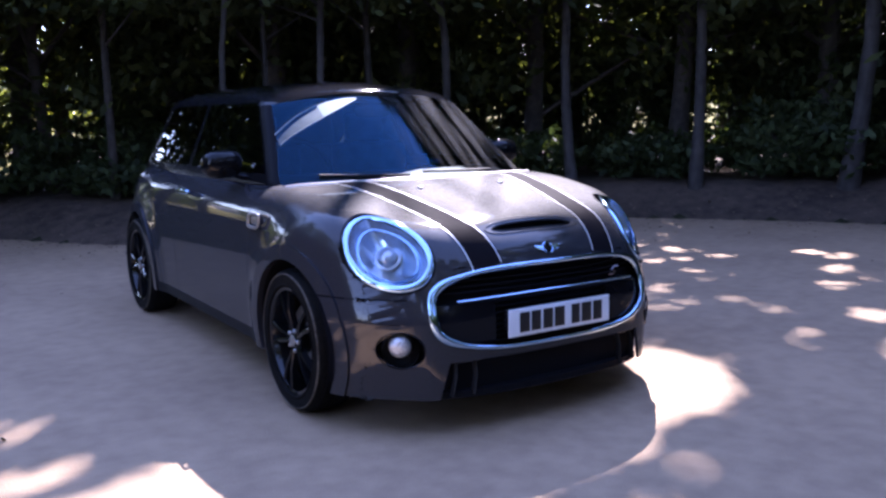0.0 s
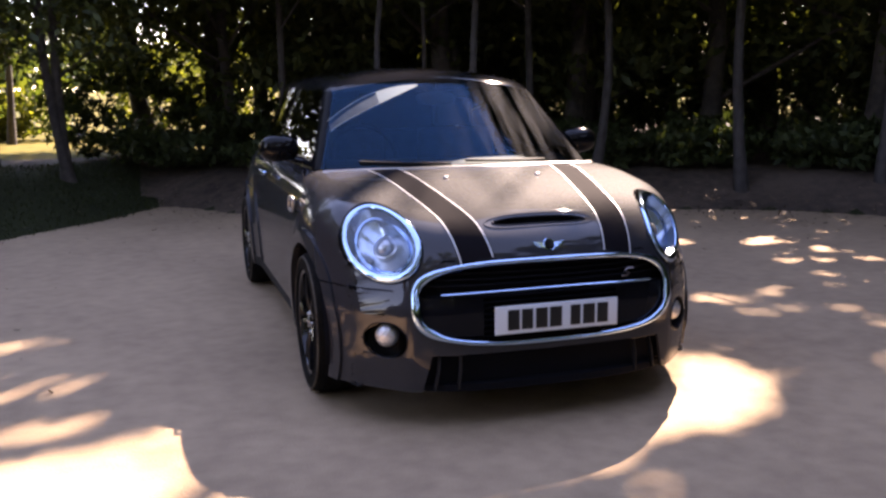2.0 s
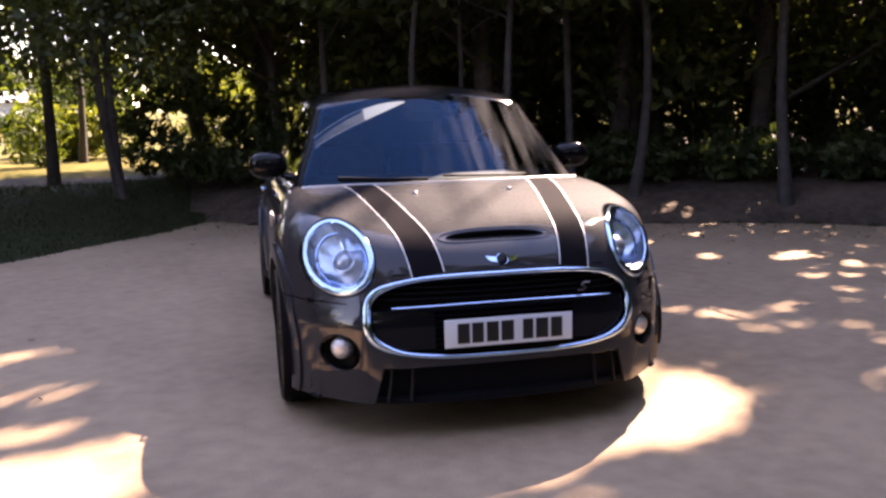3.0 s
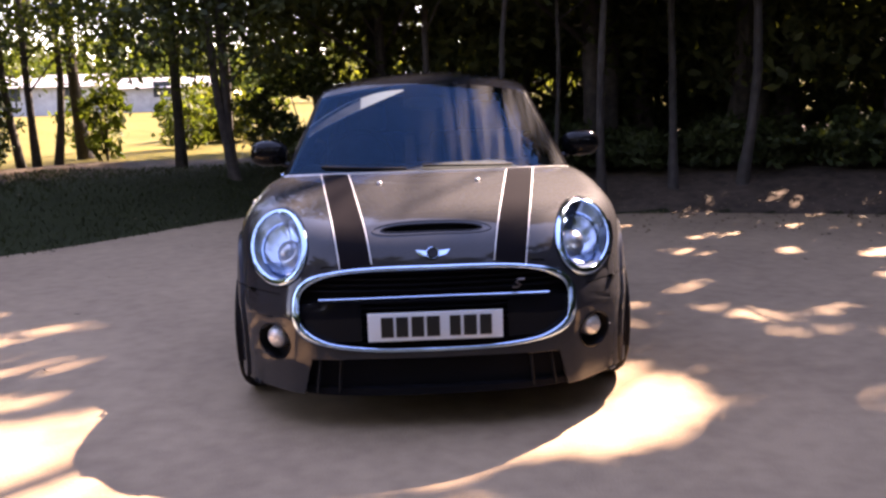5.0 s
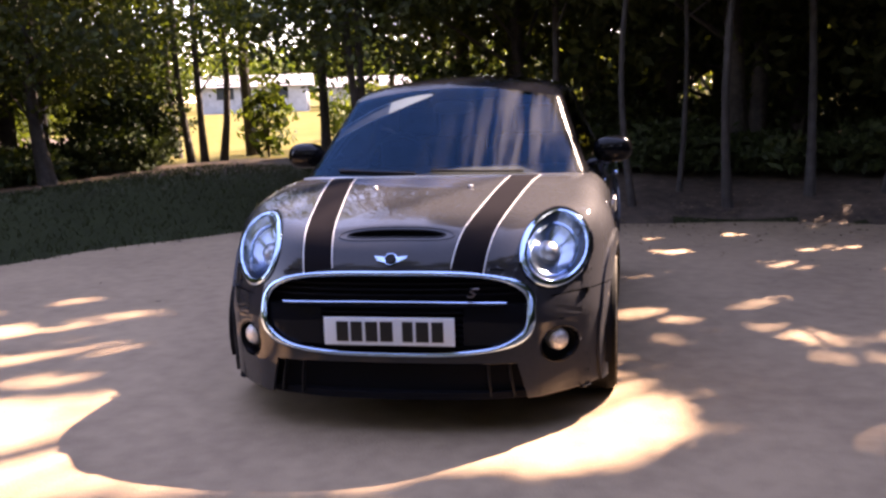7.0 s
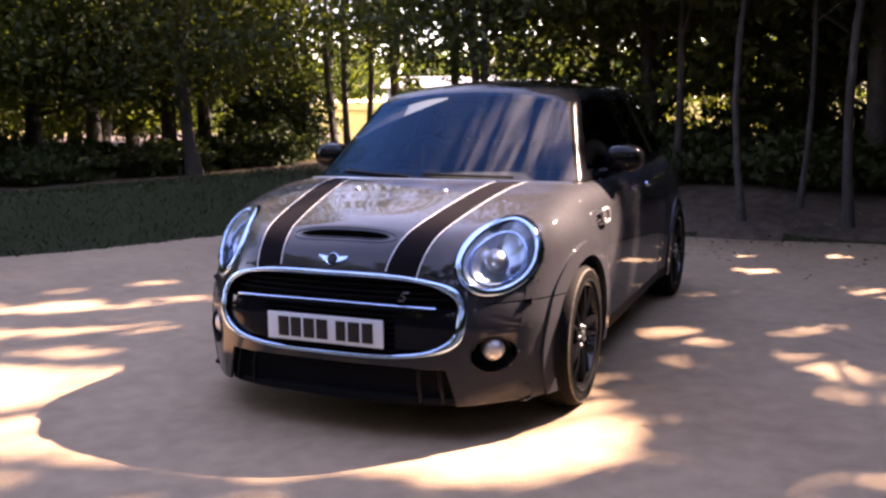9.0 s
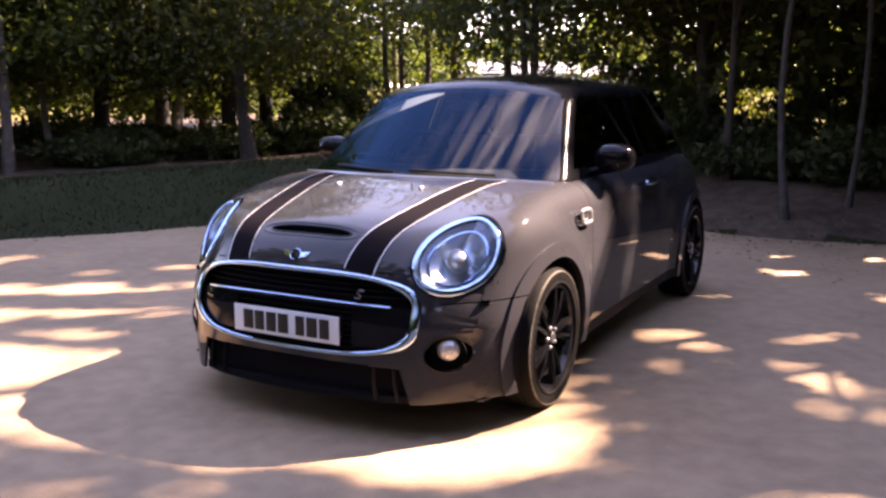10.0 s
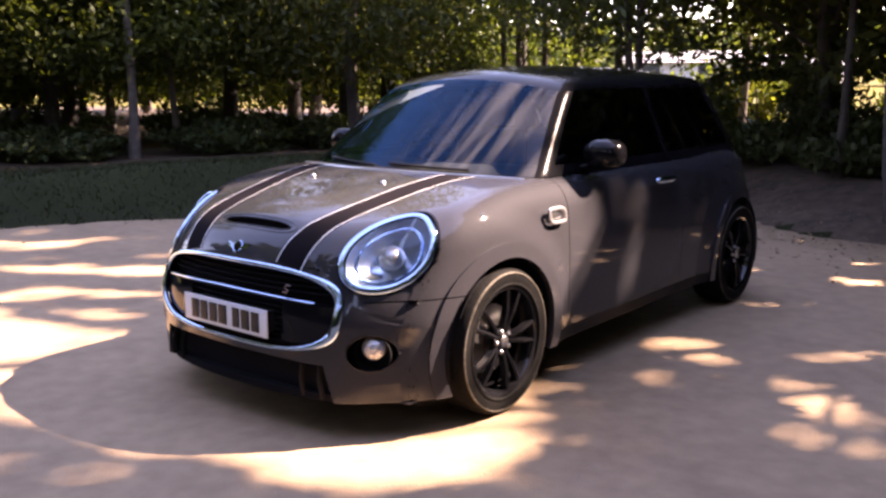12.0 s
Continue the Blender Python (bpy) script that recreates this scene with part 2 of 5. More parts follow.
def sun_gap(px, py):
    """True where the canopy lets the sun down: a wide break over the front of the car, small ones about it."""
    w = 0.030 * np.sin(px * 9.1 + py * 2.0) + 0.024 * np.sin(px * 21 + py * 9 + 1.0)
    ragged = smooth_step(0.2, 0.6, px)
    w = w * (1 + 1.2 * ragged)
    wx = px + ragged * (0.07 * np.sin(py * 19 + 1) + 0.05 * np.sin(py * 37))
    open_sky = (py > np.interp(wx, GAP_X, GAP_LO) + w) & (py < np.interp(wx, GAP_X, GAP_HI) + 0.6 * w) & (px > -5.6 + 6 * w)
    frayed = smooth_step(0.75, 1.0, px)
    open_sky &= patchy(px, py, 0.13) > 0.40 * frayed * smooth_step(0.75, 1.3, px)
    open_sky |= (frayed > 0.5) & (px < 1.9) & (py > -0.9) & (py < 1.5) & (patchy(px + 3.1, py * 1.5, 0.17) > 0.80)
    qx = px + 0.16 * (patchy(px, py, 0.22) - 0.5)
    qy = py + 0.14 * (patchy(px + 7.7, py + 2.2, 0.15) - 0.5)
    whole = patchy(px + 1.3, py + 5.1, 0.12) > 0.10
    for ex, ey, ew, eh, slope in FLECKS:
        open_sky |= whole & (((qx - ex) / (ew + 0.10)) ** 2 + ((qy - ey - slope * (qx - ex)) / (eh + 0.08)) ** 2 < 1 + 8 * w)
    fine = 0.55 * patchy(px + 4.4, py * 1.35 + 0.3 * px, 0.34) + 0.45 * patchy(px + 9.9, py + 3.3, 0.15)
    east = smooth_step(0.95, 1.25, px) * (1 - smooth_step(3.6, 4.8, px)) * smooth_step(-1.6, -1.0, py) * (1 - smooth_step(1.3, 4.2, py))
    open_sky |= fine > 0.63 + 0.6 * (1 - east)
    bands = 0.6 * patchy(px * 0.35 + 2.0, py - 0.45 * px, 0.17) + 0.4 * patchy(px + 6.1, py + 8.8, 0.20)
    west = smooth_step(1.5, 1.8, -px) * (1 - smooth_step(5.0, 6.0, -px)) * smooth_step(0.2, 0.5, py) * (1 - smooth_step(1.7, 2.9, py))
    open_sky |= bands > 0.57 + 0.6 * (1 - west)
    for x0, y0, x1, y1, half in SLITS:
        along = np.clip(((px - x0) * (x1 - x0) + (py - y0) * (y1 - y0)) / ((x1 - x0) ** 2 + (y1 - y0) ** 2), 0, 1)
        open_sky |= np.hypot(px - x0 - along * (x1 - x0), py - y0 - along * (y1 - y0)) < half
    return open_sky


# low openings between the trunks through which the bright country beyond shows: from, to, half-width, lowest, highest
VISTAS = [(1.12, 4.0, 3.7, 22.0, 0.40, 1.24, 1.58), (0.95, 4.0, -1.75, 21.0, 0.36, 1.06, 1.36), (0.7, 4.0, -5.2, 20.0, 0.45, 0.85, 1.35)]


def in_vista(p):
    """True for points of an (n, 3) array that would close one of the openings."""
    shut = np.zeros(len(p), bool)
    for x0, y0, x1, y1, half, low, high in VISTAS:
        along = np.clip(((p[:, 0] - x0) * (x1 - x0) + (p[:, 1] - y0) * (y1 - y0)) / ((x1 - x0) ** 2 + (y1 - y0) ** 2), 0, 1)
        off = np.hypot(p[:, 0] - x0 - along * (x1 - x0), p[:, 1] - y0 - along * (y1 - y0))
        ragged = 0.16 * np.sin(p[:, 0] * 5.3 + p[:, 2] * 9) + 0.12 * np.sin(p[:, 1] * 7.1)
        shut |= (off < half * (0.6 + 0.9 * along) + ragged) & (p[:, 2] > low - 0.10 * along) & (p[:, 2] < high + 0.06 * along) & (p[:, 1] > 4) & (p[:, 1] < 14)
    return shut


def tube(points, radii, sides=8):
    """Vertices and faces of a tapered, bent stem."""
    points = [Vector(p) for p in points]
    verts, faces = [], []
    for i, (p, r) in enumerate(zip(points, radii)):
        way = (points[min(i + 1, len(points) - 1)] - points[max(i - 1, 0)]).normalized()
        a = way.orthogonal().normalized()
        b = way.cross(a)
        for k in range(sides):
            t = 2 * math.pi * k / sides
            verts.append(p + a * (r * math.cos(t)) + b * (r * math.sin(t)))
    for i in range(len(points) - 1):
        for k in range(sides):
            k2 = (k + 1) % sides
            faces.append((i * sides + k, i * sides + k2, (i + 1) * sides + k2, (i + 1) * sides + k))
    return verts, faces


def leaf_quads(rng, centres, size, droop=0.3):
    """A bent diamond leaf spray at each centre."""
    n = len(centres)
    way = rng.normal(size=(n, 3))
    way[:, 2] -= droop
    way /= np.linalg.norm(way, axis=1)[:, None]
    side = np.cross(way, rng.normal(size=(n, 3)))
    side /= np.linalg.norm(side, axis=1)[:, None] + 1e-9
    s = size * rng.uniform(0.6, 1.4, n)[:, None]
    return np.stack([centres - way * s, centres + side * s * 0.45, centres + way * s, centres - side * s * 0.45], 1)


def tree(x, y, height, trunk_r, spread, leaves, seed, label, bark, leaf, skirt=1.5, lean=(0, 0), size=0.11, low_share=0.5, stems=1, towering=False):
    """A tapered stem or two, limbs, and a clumped, ragged crown that starts at skirt."""
    rng = np.random.default_rng(seed)
    across = x - 0.83 * y
    if -4.0 < across < 1.8 and y > 2 and not towering:
        height = min(height, (y - 0.6) / 0.87 / 0.86)
    base = float(ground_height(np.array(x), np.array(y))) - 0.05
    root = empty("tree", x, y, base, label=label, category="tree", group="trees round the drive")
    line = None
    for stem in range(stems):
        bend = rng.normal(0, 0.10, 2)
        off = (rng.normal(0, 0.12) * stem, rng.normal(0, 0.06) * stem)
        tilt = (lean[0] + stem * rng.normal(0, 0.5), lean[1] + stem * rng.normal(0, 0.3))
        pts, rad = [], []
        for i in range(11):
            u = i / 10
            pts.append((off[0] + tilt[0] * u + bend[0] * math.sin(u * 7), off[1] + tilt[1] * u + bend[1] * math.sin(u * 6), height * 0.86 * u))
            rad.append(trunk_r * (1.4 if i == 0 else 1.0) * (1 - 0.85 * u) + 0.01)
        v, f = tube(pts, rad, 10)
        part("trunk", mesh_of("trunk", v, f, bark, None, True), root)
        line = line or pts
    n_clump = max(30, leaves // 80)
    low = rng.random(n_clump) < low_share
    cz = np.where(low, rng.uniform(skirt, min(skirt + 2.4, height), n_clump), rng.uniform(skirt + 1.5, height, n_clump))
    reach = spread * np.sqrt(rng.uniform(0.02, 1, n_clump)) * (1.05 - 0.6 * ((cz - skirt) / (height - skirt)) ** 2)
    az = rng.uniform(0, 2 * math.pi, n_clump)
    stem_x = np.interp(cz, [p[2] for p in line], [p[0] for p in line])
    stem_y = np.interp(cz, [p[2] for p in line], [p[1] for p in line])
    clumps = np.stack([stem_x + reach * np.cos(az), stem_y + reach * np.sin(az), cz], -1)
    gone = sun_gap(clumps[:, 0] + x - 0.72 * (cz + base), clumps[:, 1] + y - 0.87 * (cz + base))
    for k in rng.permutation(n_clump)[:16]:
        if gone[k] or clumps[k, 2] < 1.2:
            continue
        end = Vector(clumps[k])
        z0 = max(0.8, min(end.z - reach[k] * rng.uniform(0.15, 0.6), height * 0.8))
        start = Vector((float(np.interp(z0, [p[2] for p in line], [p[0] for p in line])), float(np.interp(z0, [p[2] for p in line], [p[1] for p in line])), z0))
        mid = start.lerp(end, 0.5) + Vector((rng.normal(0, 0.08), rng.normal(0, 0.08), 0.12))
        r0 = trunk_r * 0.30 * (1 - 0.7 * z0 / height) + 0.006
        a, b = tube([start, mid, end], [r0, r0 * 0.6, 0.004], 5)
        part("limb", mesh_of("limb", a, b, bark, None, True), root)
    pick = rng.integers(0, n_clump, leaves)
    cloud = clumps[pick] + rng.normal(size=(leaves, 3)) * np.array([0.30, 0.30, 0.20])
    world_at = cloud + np.array([x, y, base])
    px, py = world_at[:, 0] - 0.72 * world_at[:, 2], world_at[:, 1] - 0.87 * world_at[:, 2]
    ok = (cloud[:, 2] > skirt - 0.35) & ~sun_gap(px, py) & ~in_vista(world_at)
    part("crown", quads("crown", leaf_quads(rng, cloud[ok], size), leaf), root)
    return root


def bush(x, y, r, h, n, seed, leaf, size=0.07):
    rng = np.random.default_rng(seed)
    base = float(ground_height(np.array(x), np.array(y)))
    root = empty("bush", x, y, base, label="dark shaggy shrub at the edge of the wood", category="bush", group="undergrowth")
    for k in range(4):
        az = rng.uniform(0, 6.28)
        a, b = tube([(0, 0, -0.03), (math.cos(az) * r * 0.3, math.sin(az) * r * 0.3, h * 0.45), (math.cos(az) * r * 0.6, math.sin(az) * r * 0.6, h * 0.85)], [0.018, 0.012, 0.004], 5)
        part("stem", mesh_of("stem", a, b, M_BARK, None, True), root)
    d = rng.normal(size=(n, 3))
    d /= np.linalg.norm(d, axis=1)[:, None]
    d *= rng.uniform(0.35, 1.0, n)[:, None] ** 0.5
    lump = 1 + 0.25 * np.sin(d[:, 0] * 7 + seed) * np.sin(d[:, 1] * 6) + 0.15 * np.sin(d[:, 2] * 9)
    c = d * np.array([r, r, h * 0.52]) * lump[:, None] + np.array([0, 0, h * 0.5])
    c[:, 2] = np.maximum(c[:, 2], 0.05)
    c = c[~in_vista(c + np.array([x, y, base]))]
    part("foliage", quads("foliage", leaf_quads(rng, c, size), leaf), root)
    return root


# the wood on the bank: slim trunks that show, then the ranks behind
SLIM = "slim pale-barked tree at the edge of the dark wood"
DENSE = "tall dense tree of the dark wood and its added unseen ranks"
for i, (tx, ty, th, tr, ts) in enumerate([
        (1.00, 6.44, 7, 0.026, 1.7), (1.97, 6.51, 7, 0.038, 1.8), (2.82, 6.75, 7.5, 0.040, 1.9), (3.55, 6.62, 7.5, 0.048, 2.0), (1.5, 6.95, 6.5, 0.020, 1.5),
        (5.0, 5.75, 7, 0.06, 2.0), (6.2, 4.9, 9, 0.065, 2.2), (7.3, 3.6, 10, 0.09, 2.4), (8.3, 2.0, 10, 0.10, 2.5)]):
    tree(tx, ty, th, tr, ts, 9500, 100 + i, SLIM, M_BARK_PALE_DIM, M_LEAF, 2.45, size=0.07, lean=(0.12 * math.sin(i * 2.1), 0))
for i, (tx, ty, th, tr, ts) in enumerate([
        (0.1, 8.0, 9, 0.04, 2.0), (-0.3, 9.2, 10, 0.07, 2.3), (2.3, 8.4, 11, 0.13, 2.5), (4.0, 8.2, 11, 0.13, 2.5), (5.6, 7.4, 11, 0.13, 2.6), (7.2, 6.2, 11, 0.13, 2.6),
        (8.6, 4.8, 11, 0.14, 2.6), (-0.6, 9.8, 9, 0.12, 2.2), (1.4, 10.4, 11, 0.13, 2.8), (3.4, 10.4, 12, 0.13, 2.8), (5.4, 9.8, 12, 0.14, 2.9), (7.4, 8.6, 12, 0.14, 2.9),
        (9.4, 7.0, 12, 0.14, 2.9), (9.8, 3.6, 11, 0.14, 2.7), (2.4, 12.6, 12, 0.14, 3.0), (4.8, 12.4, 12, 0.14, 3.0), (7.4, 11.2, 12, 0.15, 3.0), (10.4, 0.8, 11, 0.14, 2.7),
        (0.4, 12.4, 10, 0.13, 2.6), (10.8, 5.4, 12, 0.14, 2.8)]):
    tree(tx, ty, th, tr, ts, 12000, 150 + i, DENSE, M_BARK, M_LEAF, 2.3 if ty + 0.6 * tx < 11.0 else 1.2, size=0.09, low_share=0.42)
# towering trees added for their unseen high crowns, which shade the drive to the south
for i, (tx, ty, th) in enumerate([(2.6, 9.2, 17), (4.6, 9.0, 18), (6.6, 9.2, 18), (8.6, 9.0, 18), (10.8, 8.4, 18), (12.8, 7.4, 18), (3.4, 11.8, 21), (5.8, 11.6, 22), (8.2, 11.4, 22), (10.6, 11.0, 22), (13.0, 10.4, 22), (14.6, 8.8, 20),
                                  (4.0, 14.4, 25), (7.0, 14.2, 26), (10.0, 13.8, 26), (13.0, 13.2, 26)]):
    tree(tx, ty, th, 0.09, 2.9, 14000, 1200 + i, DENSE, M_BARK, M_LEAF, th * 0.5, size=0.14, low_share=0.2, towering=True)
# unseen trees added along the east of the drive to shade its southern part
for i, (tx, ty, th) in enumerate([(8.4, 0.2, 10), (9.2, -2.2, 10), (7.6, -1.6, 9), (9.6, -4.8, 10), (10.8, -0.6, 11), (11.4, -3.6, 11)]):
    tree(tx, ty, th, 0.13, 2.6, 9000, 800 + i, DENSE, M_BARK, M_LEAF, 0.9, size=0.11, low_share=0.5)
# unseen trees added behind, south of the drive, to block low sky light
for i in range(5, 15):
    a = -2.35 + 0.27 * i
    for row, reach in ((0, 11.0), (1, 14.5)):
        a2 = a + 0.13 * row
        tree(-1.5 + (reach + 0.5) * math.sin(a2), 0.5 - reach * math.cos(a2) + 0.8 * math.sin(i * 2.4), 12 + 1.5 * math.sin(i * 1.7 + row), 0.15, 2.8, 7500, 850 + i + 20 * row, DENSE, M_BARK, M_LEAF, 0.35, size=0.22, low_share=0.55)
# across the grass: darker and closer to the west, open to the field northwards
ROW = "leafy tree on the grass bank, lit from behind"
for i, (tx, ty, th, tr, ts, bk, nl, sk, st) in enumerate([
        (-2.40, 8.35, 8, 0.05, 1.5, M_BARK, 4200, 1.75, 2), (-3.35, 9.55, 8, 0.055, 1.6, M_BARK, 2300, 2.1, 2), (-5.84, 10.7, 8, 0.05, 1.7, M_BARK, 2600, 1.9, 3),
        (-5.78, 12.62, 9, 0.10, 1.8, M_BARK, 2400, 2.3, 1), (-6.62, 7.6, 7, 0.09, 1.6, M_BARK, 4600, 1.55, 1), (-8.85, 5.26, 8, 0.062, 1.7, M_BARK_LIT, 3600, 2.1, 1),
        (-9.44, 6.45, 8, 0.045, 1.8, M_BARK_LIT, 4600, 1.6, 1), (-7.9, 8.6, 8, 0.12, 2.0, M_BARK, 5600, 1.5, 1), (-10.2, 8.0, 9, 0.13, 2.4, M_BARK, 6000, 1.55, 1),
        (-11.0, 5.2, 9, 0.12, 2.3, M_BARK, 6000, 1.6, 1), (-10.6, 3.2, 8, 0.11, 2.2, M_BARK, 5600, 1.7, 1), (-12.2, 1.4, 9, 0.12, 2.3, M_BARK, 5600, 1.6, 1),
        (-8.6, 10.4, 9, 0.12, 2.2, M_BARK, 5200, 1.6, 1), (-13.0, 6.6, 10, 0.13, 2.6, M_BARK, 6000, 1.6, 1), (-12.9, 3.9, 10, 0.13, 2.6, M_BARK, 6000, 1.6, 1),
        (-3.9, 15.6, 8, 0.06, 1.5, M_BARK, 1500, 2.2, 1), (-1.4, 11.6, 9, 0.13, 2.1, M_BARK, 5200, 1.9, 1), (-8.3, 14.6, 9, 0.07, 1.9, M_BARK, 2000, 1.9, 1), (-11.4, 10.6, 10, 0.13, 2.5, M_BARK, 5600, 1.6, 1)]):
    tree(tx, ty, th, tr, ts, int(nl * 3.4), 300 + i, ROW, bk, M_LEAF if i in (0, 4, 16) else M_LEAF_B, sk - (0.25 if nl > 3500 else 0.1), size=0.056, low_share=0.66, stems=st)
rng_w = np.random.default_rng(31)
for i in range(22):
    wx, wy = -14.5 - 4.2 * (i % 4) + rng_w.uniform(-1.5, 1.5), 2.5 + 3.3 * (i // 4) + rng_w.uniform(-1.4, 1.4)
    if wx < -9.5 - 0.45 * (wy - 13):
        tree(wx, wy, rng_w.uniform(8, 11), rng_w.uniform(0.09, 0.15), 2.4, 11000, 900 + i, "leafy tree in the dim western wood", M_BARK, M_LEAF_B, rng_w.uniform(0.55, 1.0), size=0.095, low_share=0.72)
rng_b = np.random.default_rng(5)
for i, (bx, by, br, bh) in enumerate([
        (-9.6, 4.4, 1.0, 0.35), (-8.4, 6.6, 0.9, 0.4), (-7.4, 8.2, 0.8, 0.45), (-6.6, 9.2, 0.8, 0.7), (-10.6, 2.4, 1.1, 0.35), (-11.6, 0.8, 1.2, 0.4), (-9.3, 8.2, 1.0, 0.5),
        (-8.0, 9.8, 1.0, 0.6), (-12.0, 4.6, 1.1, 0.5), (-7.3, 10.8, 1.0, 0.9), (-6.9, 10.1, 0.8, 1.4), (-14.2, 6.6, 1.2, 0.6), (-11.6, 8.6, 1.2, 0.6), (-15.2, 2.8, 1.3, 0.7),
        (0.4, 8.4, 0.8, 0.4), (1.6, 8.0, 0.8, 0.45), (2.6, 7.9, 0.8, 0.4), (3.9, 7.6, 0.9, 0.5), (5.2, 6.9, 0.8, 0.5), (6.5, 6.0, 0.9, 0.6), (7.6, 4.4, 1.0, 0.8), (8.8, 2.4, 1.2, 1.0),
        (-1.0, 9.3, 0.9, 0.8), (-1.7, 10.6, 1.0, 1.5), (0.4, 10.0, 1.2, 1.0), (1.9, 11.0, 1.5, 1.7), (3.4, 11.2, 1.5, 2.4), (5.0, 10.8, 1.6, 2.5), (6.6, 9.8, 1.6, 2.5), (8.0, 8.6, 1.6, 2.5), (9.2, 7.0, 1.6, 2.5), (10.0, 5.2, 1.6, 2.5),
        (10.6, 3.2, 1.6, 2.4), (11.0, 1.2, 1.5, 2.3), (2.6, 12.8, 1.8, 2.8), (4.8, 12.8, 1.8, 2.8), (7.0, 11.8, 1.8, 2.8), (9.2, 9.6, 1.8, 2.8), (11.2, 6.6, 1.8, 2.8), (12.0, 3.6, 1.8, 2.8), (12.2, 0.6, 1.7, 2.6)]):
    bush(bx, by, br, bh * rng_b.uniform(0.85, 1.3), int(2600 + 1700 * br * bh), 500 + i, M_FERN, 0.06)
# shrubs in the open beyond the wood, their leaves coloured as if sunlit
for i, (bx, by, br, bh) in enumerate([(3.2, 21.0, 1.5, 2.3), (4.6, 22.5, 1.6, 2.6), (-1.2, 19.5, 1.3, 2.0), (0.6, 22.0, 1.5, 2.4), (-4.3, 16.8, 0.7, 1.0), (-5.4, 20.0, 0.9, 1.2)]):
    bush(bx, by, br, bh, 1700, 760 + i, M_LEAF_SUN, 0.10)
# young saplings out on the field's edge
for i, (bx, by, br, bh) in enumerate([(-4.4, 14.2, 0.55, 1.1), (-5.2, 17.5, 0.7, 1.3), (-3.4, 17.0, 0.6, 1.2), (-7.0, 16.4, 0.7, 1.2), (-5.0, 11.4, 0.35, 1.4)]):
    bush(bx, by, br, bh, 420, 700 + i, M_LEAF_B, 0.085)


# beyond the field: low pale buildings and a belt of trees
M_WHITE = material("white_plaster", (0.34, 0.34, 0.34), 0.8, base2=(0.22, 0.22, 0.22), scale=3)
M_SLATE = material("grey_roof", (0.28, 0.27, 0.27), 0.7, base2=(0.20, 0.20, 0.20), scale=6)
M_PANE = material("dark_pane", (0.03, 0.035, 0.04), 0.1)


def far_building(x, y, length, depth, wall_h, roof_h, turn):
    base = float(ground_height(np.array(x), np.array(y)))
    root = empty("building", x, y, base, label="long low pale building beyond the field", category="building", group="buildings beyond the field")
    root.rotation_euler = (0, 0, turn)
    l, d = length / 2, depth / 2
    bm = bmesh.new()
    bmesh.ops.create_cube(bm, size=1, matrix=Matrix.Translation((0, 0, wall_h / 2 - 0.1)) @ Matrix.Diagonal((length, depth, wall_h + 0.2, 1)))
    me = bpy.data.meshes.new("wall")
    bm.to_mesh(me)
    bm.free()
    me.materials.append(M_WHITE)
    part("wall", me, root)
    o = 0.4
    v = [(-l - o, -d - o, wall_h), (l + o, -d - o, wall_h), (l + o, d + o, wall_h), (-l - o, d + o, wall_h), (-l - o, 0, wall_h + roof_h), (l + o, 0, wall_h + roof_h)]
    part("roof", mesh_of("roof", v, [(0, 1, 5, 4), (2, 3, 4, 5), (0, 4, 3), (1, 2, 5), (3, 2, 1, 0)], M_SLATE), root)
    n = int(length // 3)
    for k in range(n):
        wx = -l + (k + 0.5) * length / n
        part("window", mesh_of("window", [(wx - 0.55, -d - 0.03, 0.9), (wx + 0.55, -d - 0.03, 0.9), (wx + 0.55, -d - 0.03, 1.9), (wx - 0.55, -d - 0.03, 1.9),
                                          (wx - 0.55, -d + 0.05, 0.9), (wx + 0.55, -d + 0.05, 0.9), (wx + 0.55, -d + 0.05, 1.9), (wx - 0.55, -d + 0.05, 1.9)],
                               [(0, 1, 2, 3), (0, 4, 5, 1), (1, 5, 6, 2), (2, 6, 7, 3), (3, 7, 4, 0)], M_PANE), root)


far_building(-23.5, 56, 7, 5, 1.7, 0.8, 0.3)
far_building(-16.5, 59, 5, 5, 1.5, 0.7, 0.1)
rng_f = np.random.default_rng(9)
far_at = []
# full circle: the southern arc is unseen, added to cover bright horizon sky
for k in range(1500):
    az = rng_f.uniform(-3.14, 3.14)
    r = rng_f.uniform(72, 100)
    far_at.append((math.sin(az) * r, math.cos(az) * r))
far_at = np.array(far_at)
n_far = 60
pick = rng_f.integers(0, len(far_at), 1500 * n_far)
tall = 3.5 + 3.5 * np.abs(np.sin(far_at[:, 0] * 0.21) * np.cos(far_at[:, 1] * 0.17))
dirs = rng_f.normal(size=(len(pick), 3))
dirs /= np.linalg.norm(dirs, axis=1)[:, None]
cen = np.stack([far_at[pick, 0], far_at[pick, 1], 0.6 + ground_height(far_at[pick, 0], far_at[pick, 1]) + tall[pick] * 0.5], -1) + dirs * np.array([2.0, 2.0, 1.0]) * np.stack([np.ones(len(pick)), np.ones(len(pick)), tall[pick] * 0.5], -1) * rng_f.uniform(0.5, 1, len(pick))[:, None]
belt_ob = new("far_wood", quads("far_wood", leaf_quads(rng_f, cen, 0.55), M_LEAF_B))
tagged(belt_ob, "distant belt of green trees beyond the field, added unseen to the south", "trees", kind="stuff")

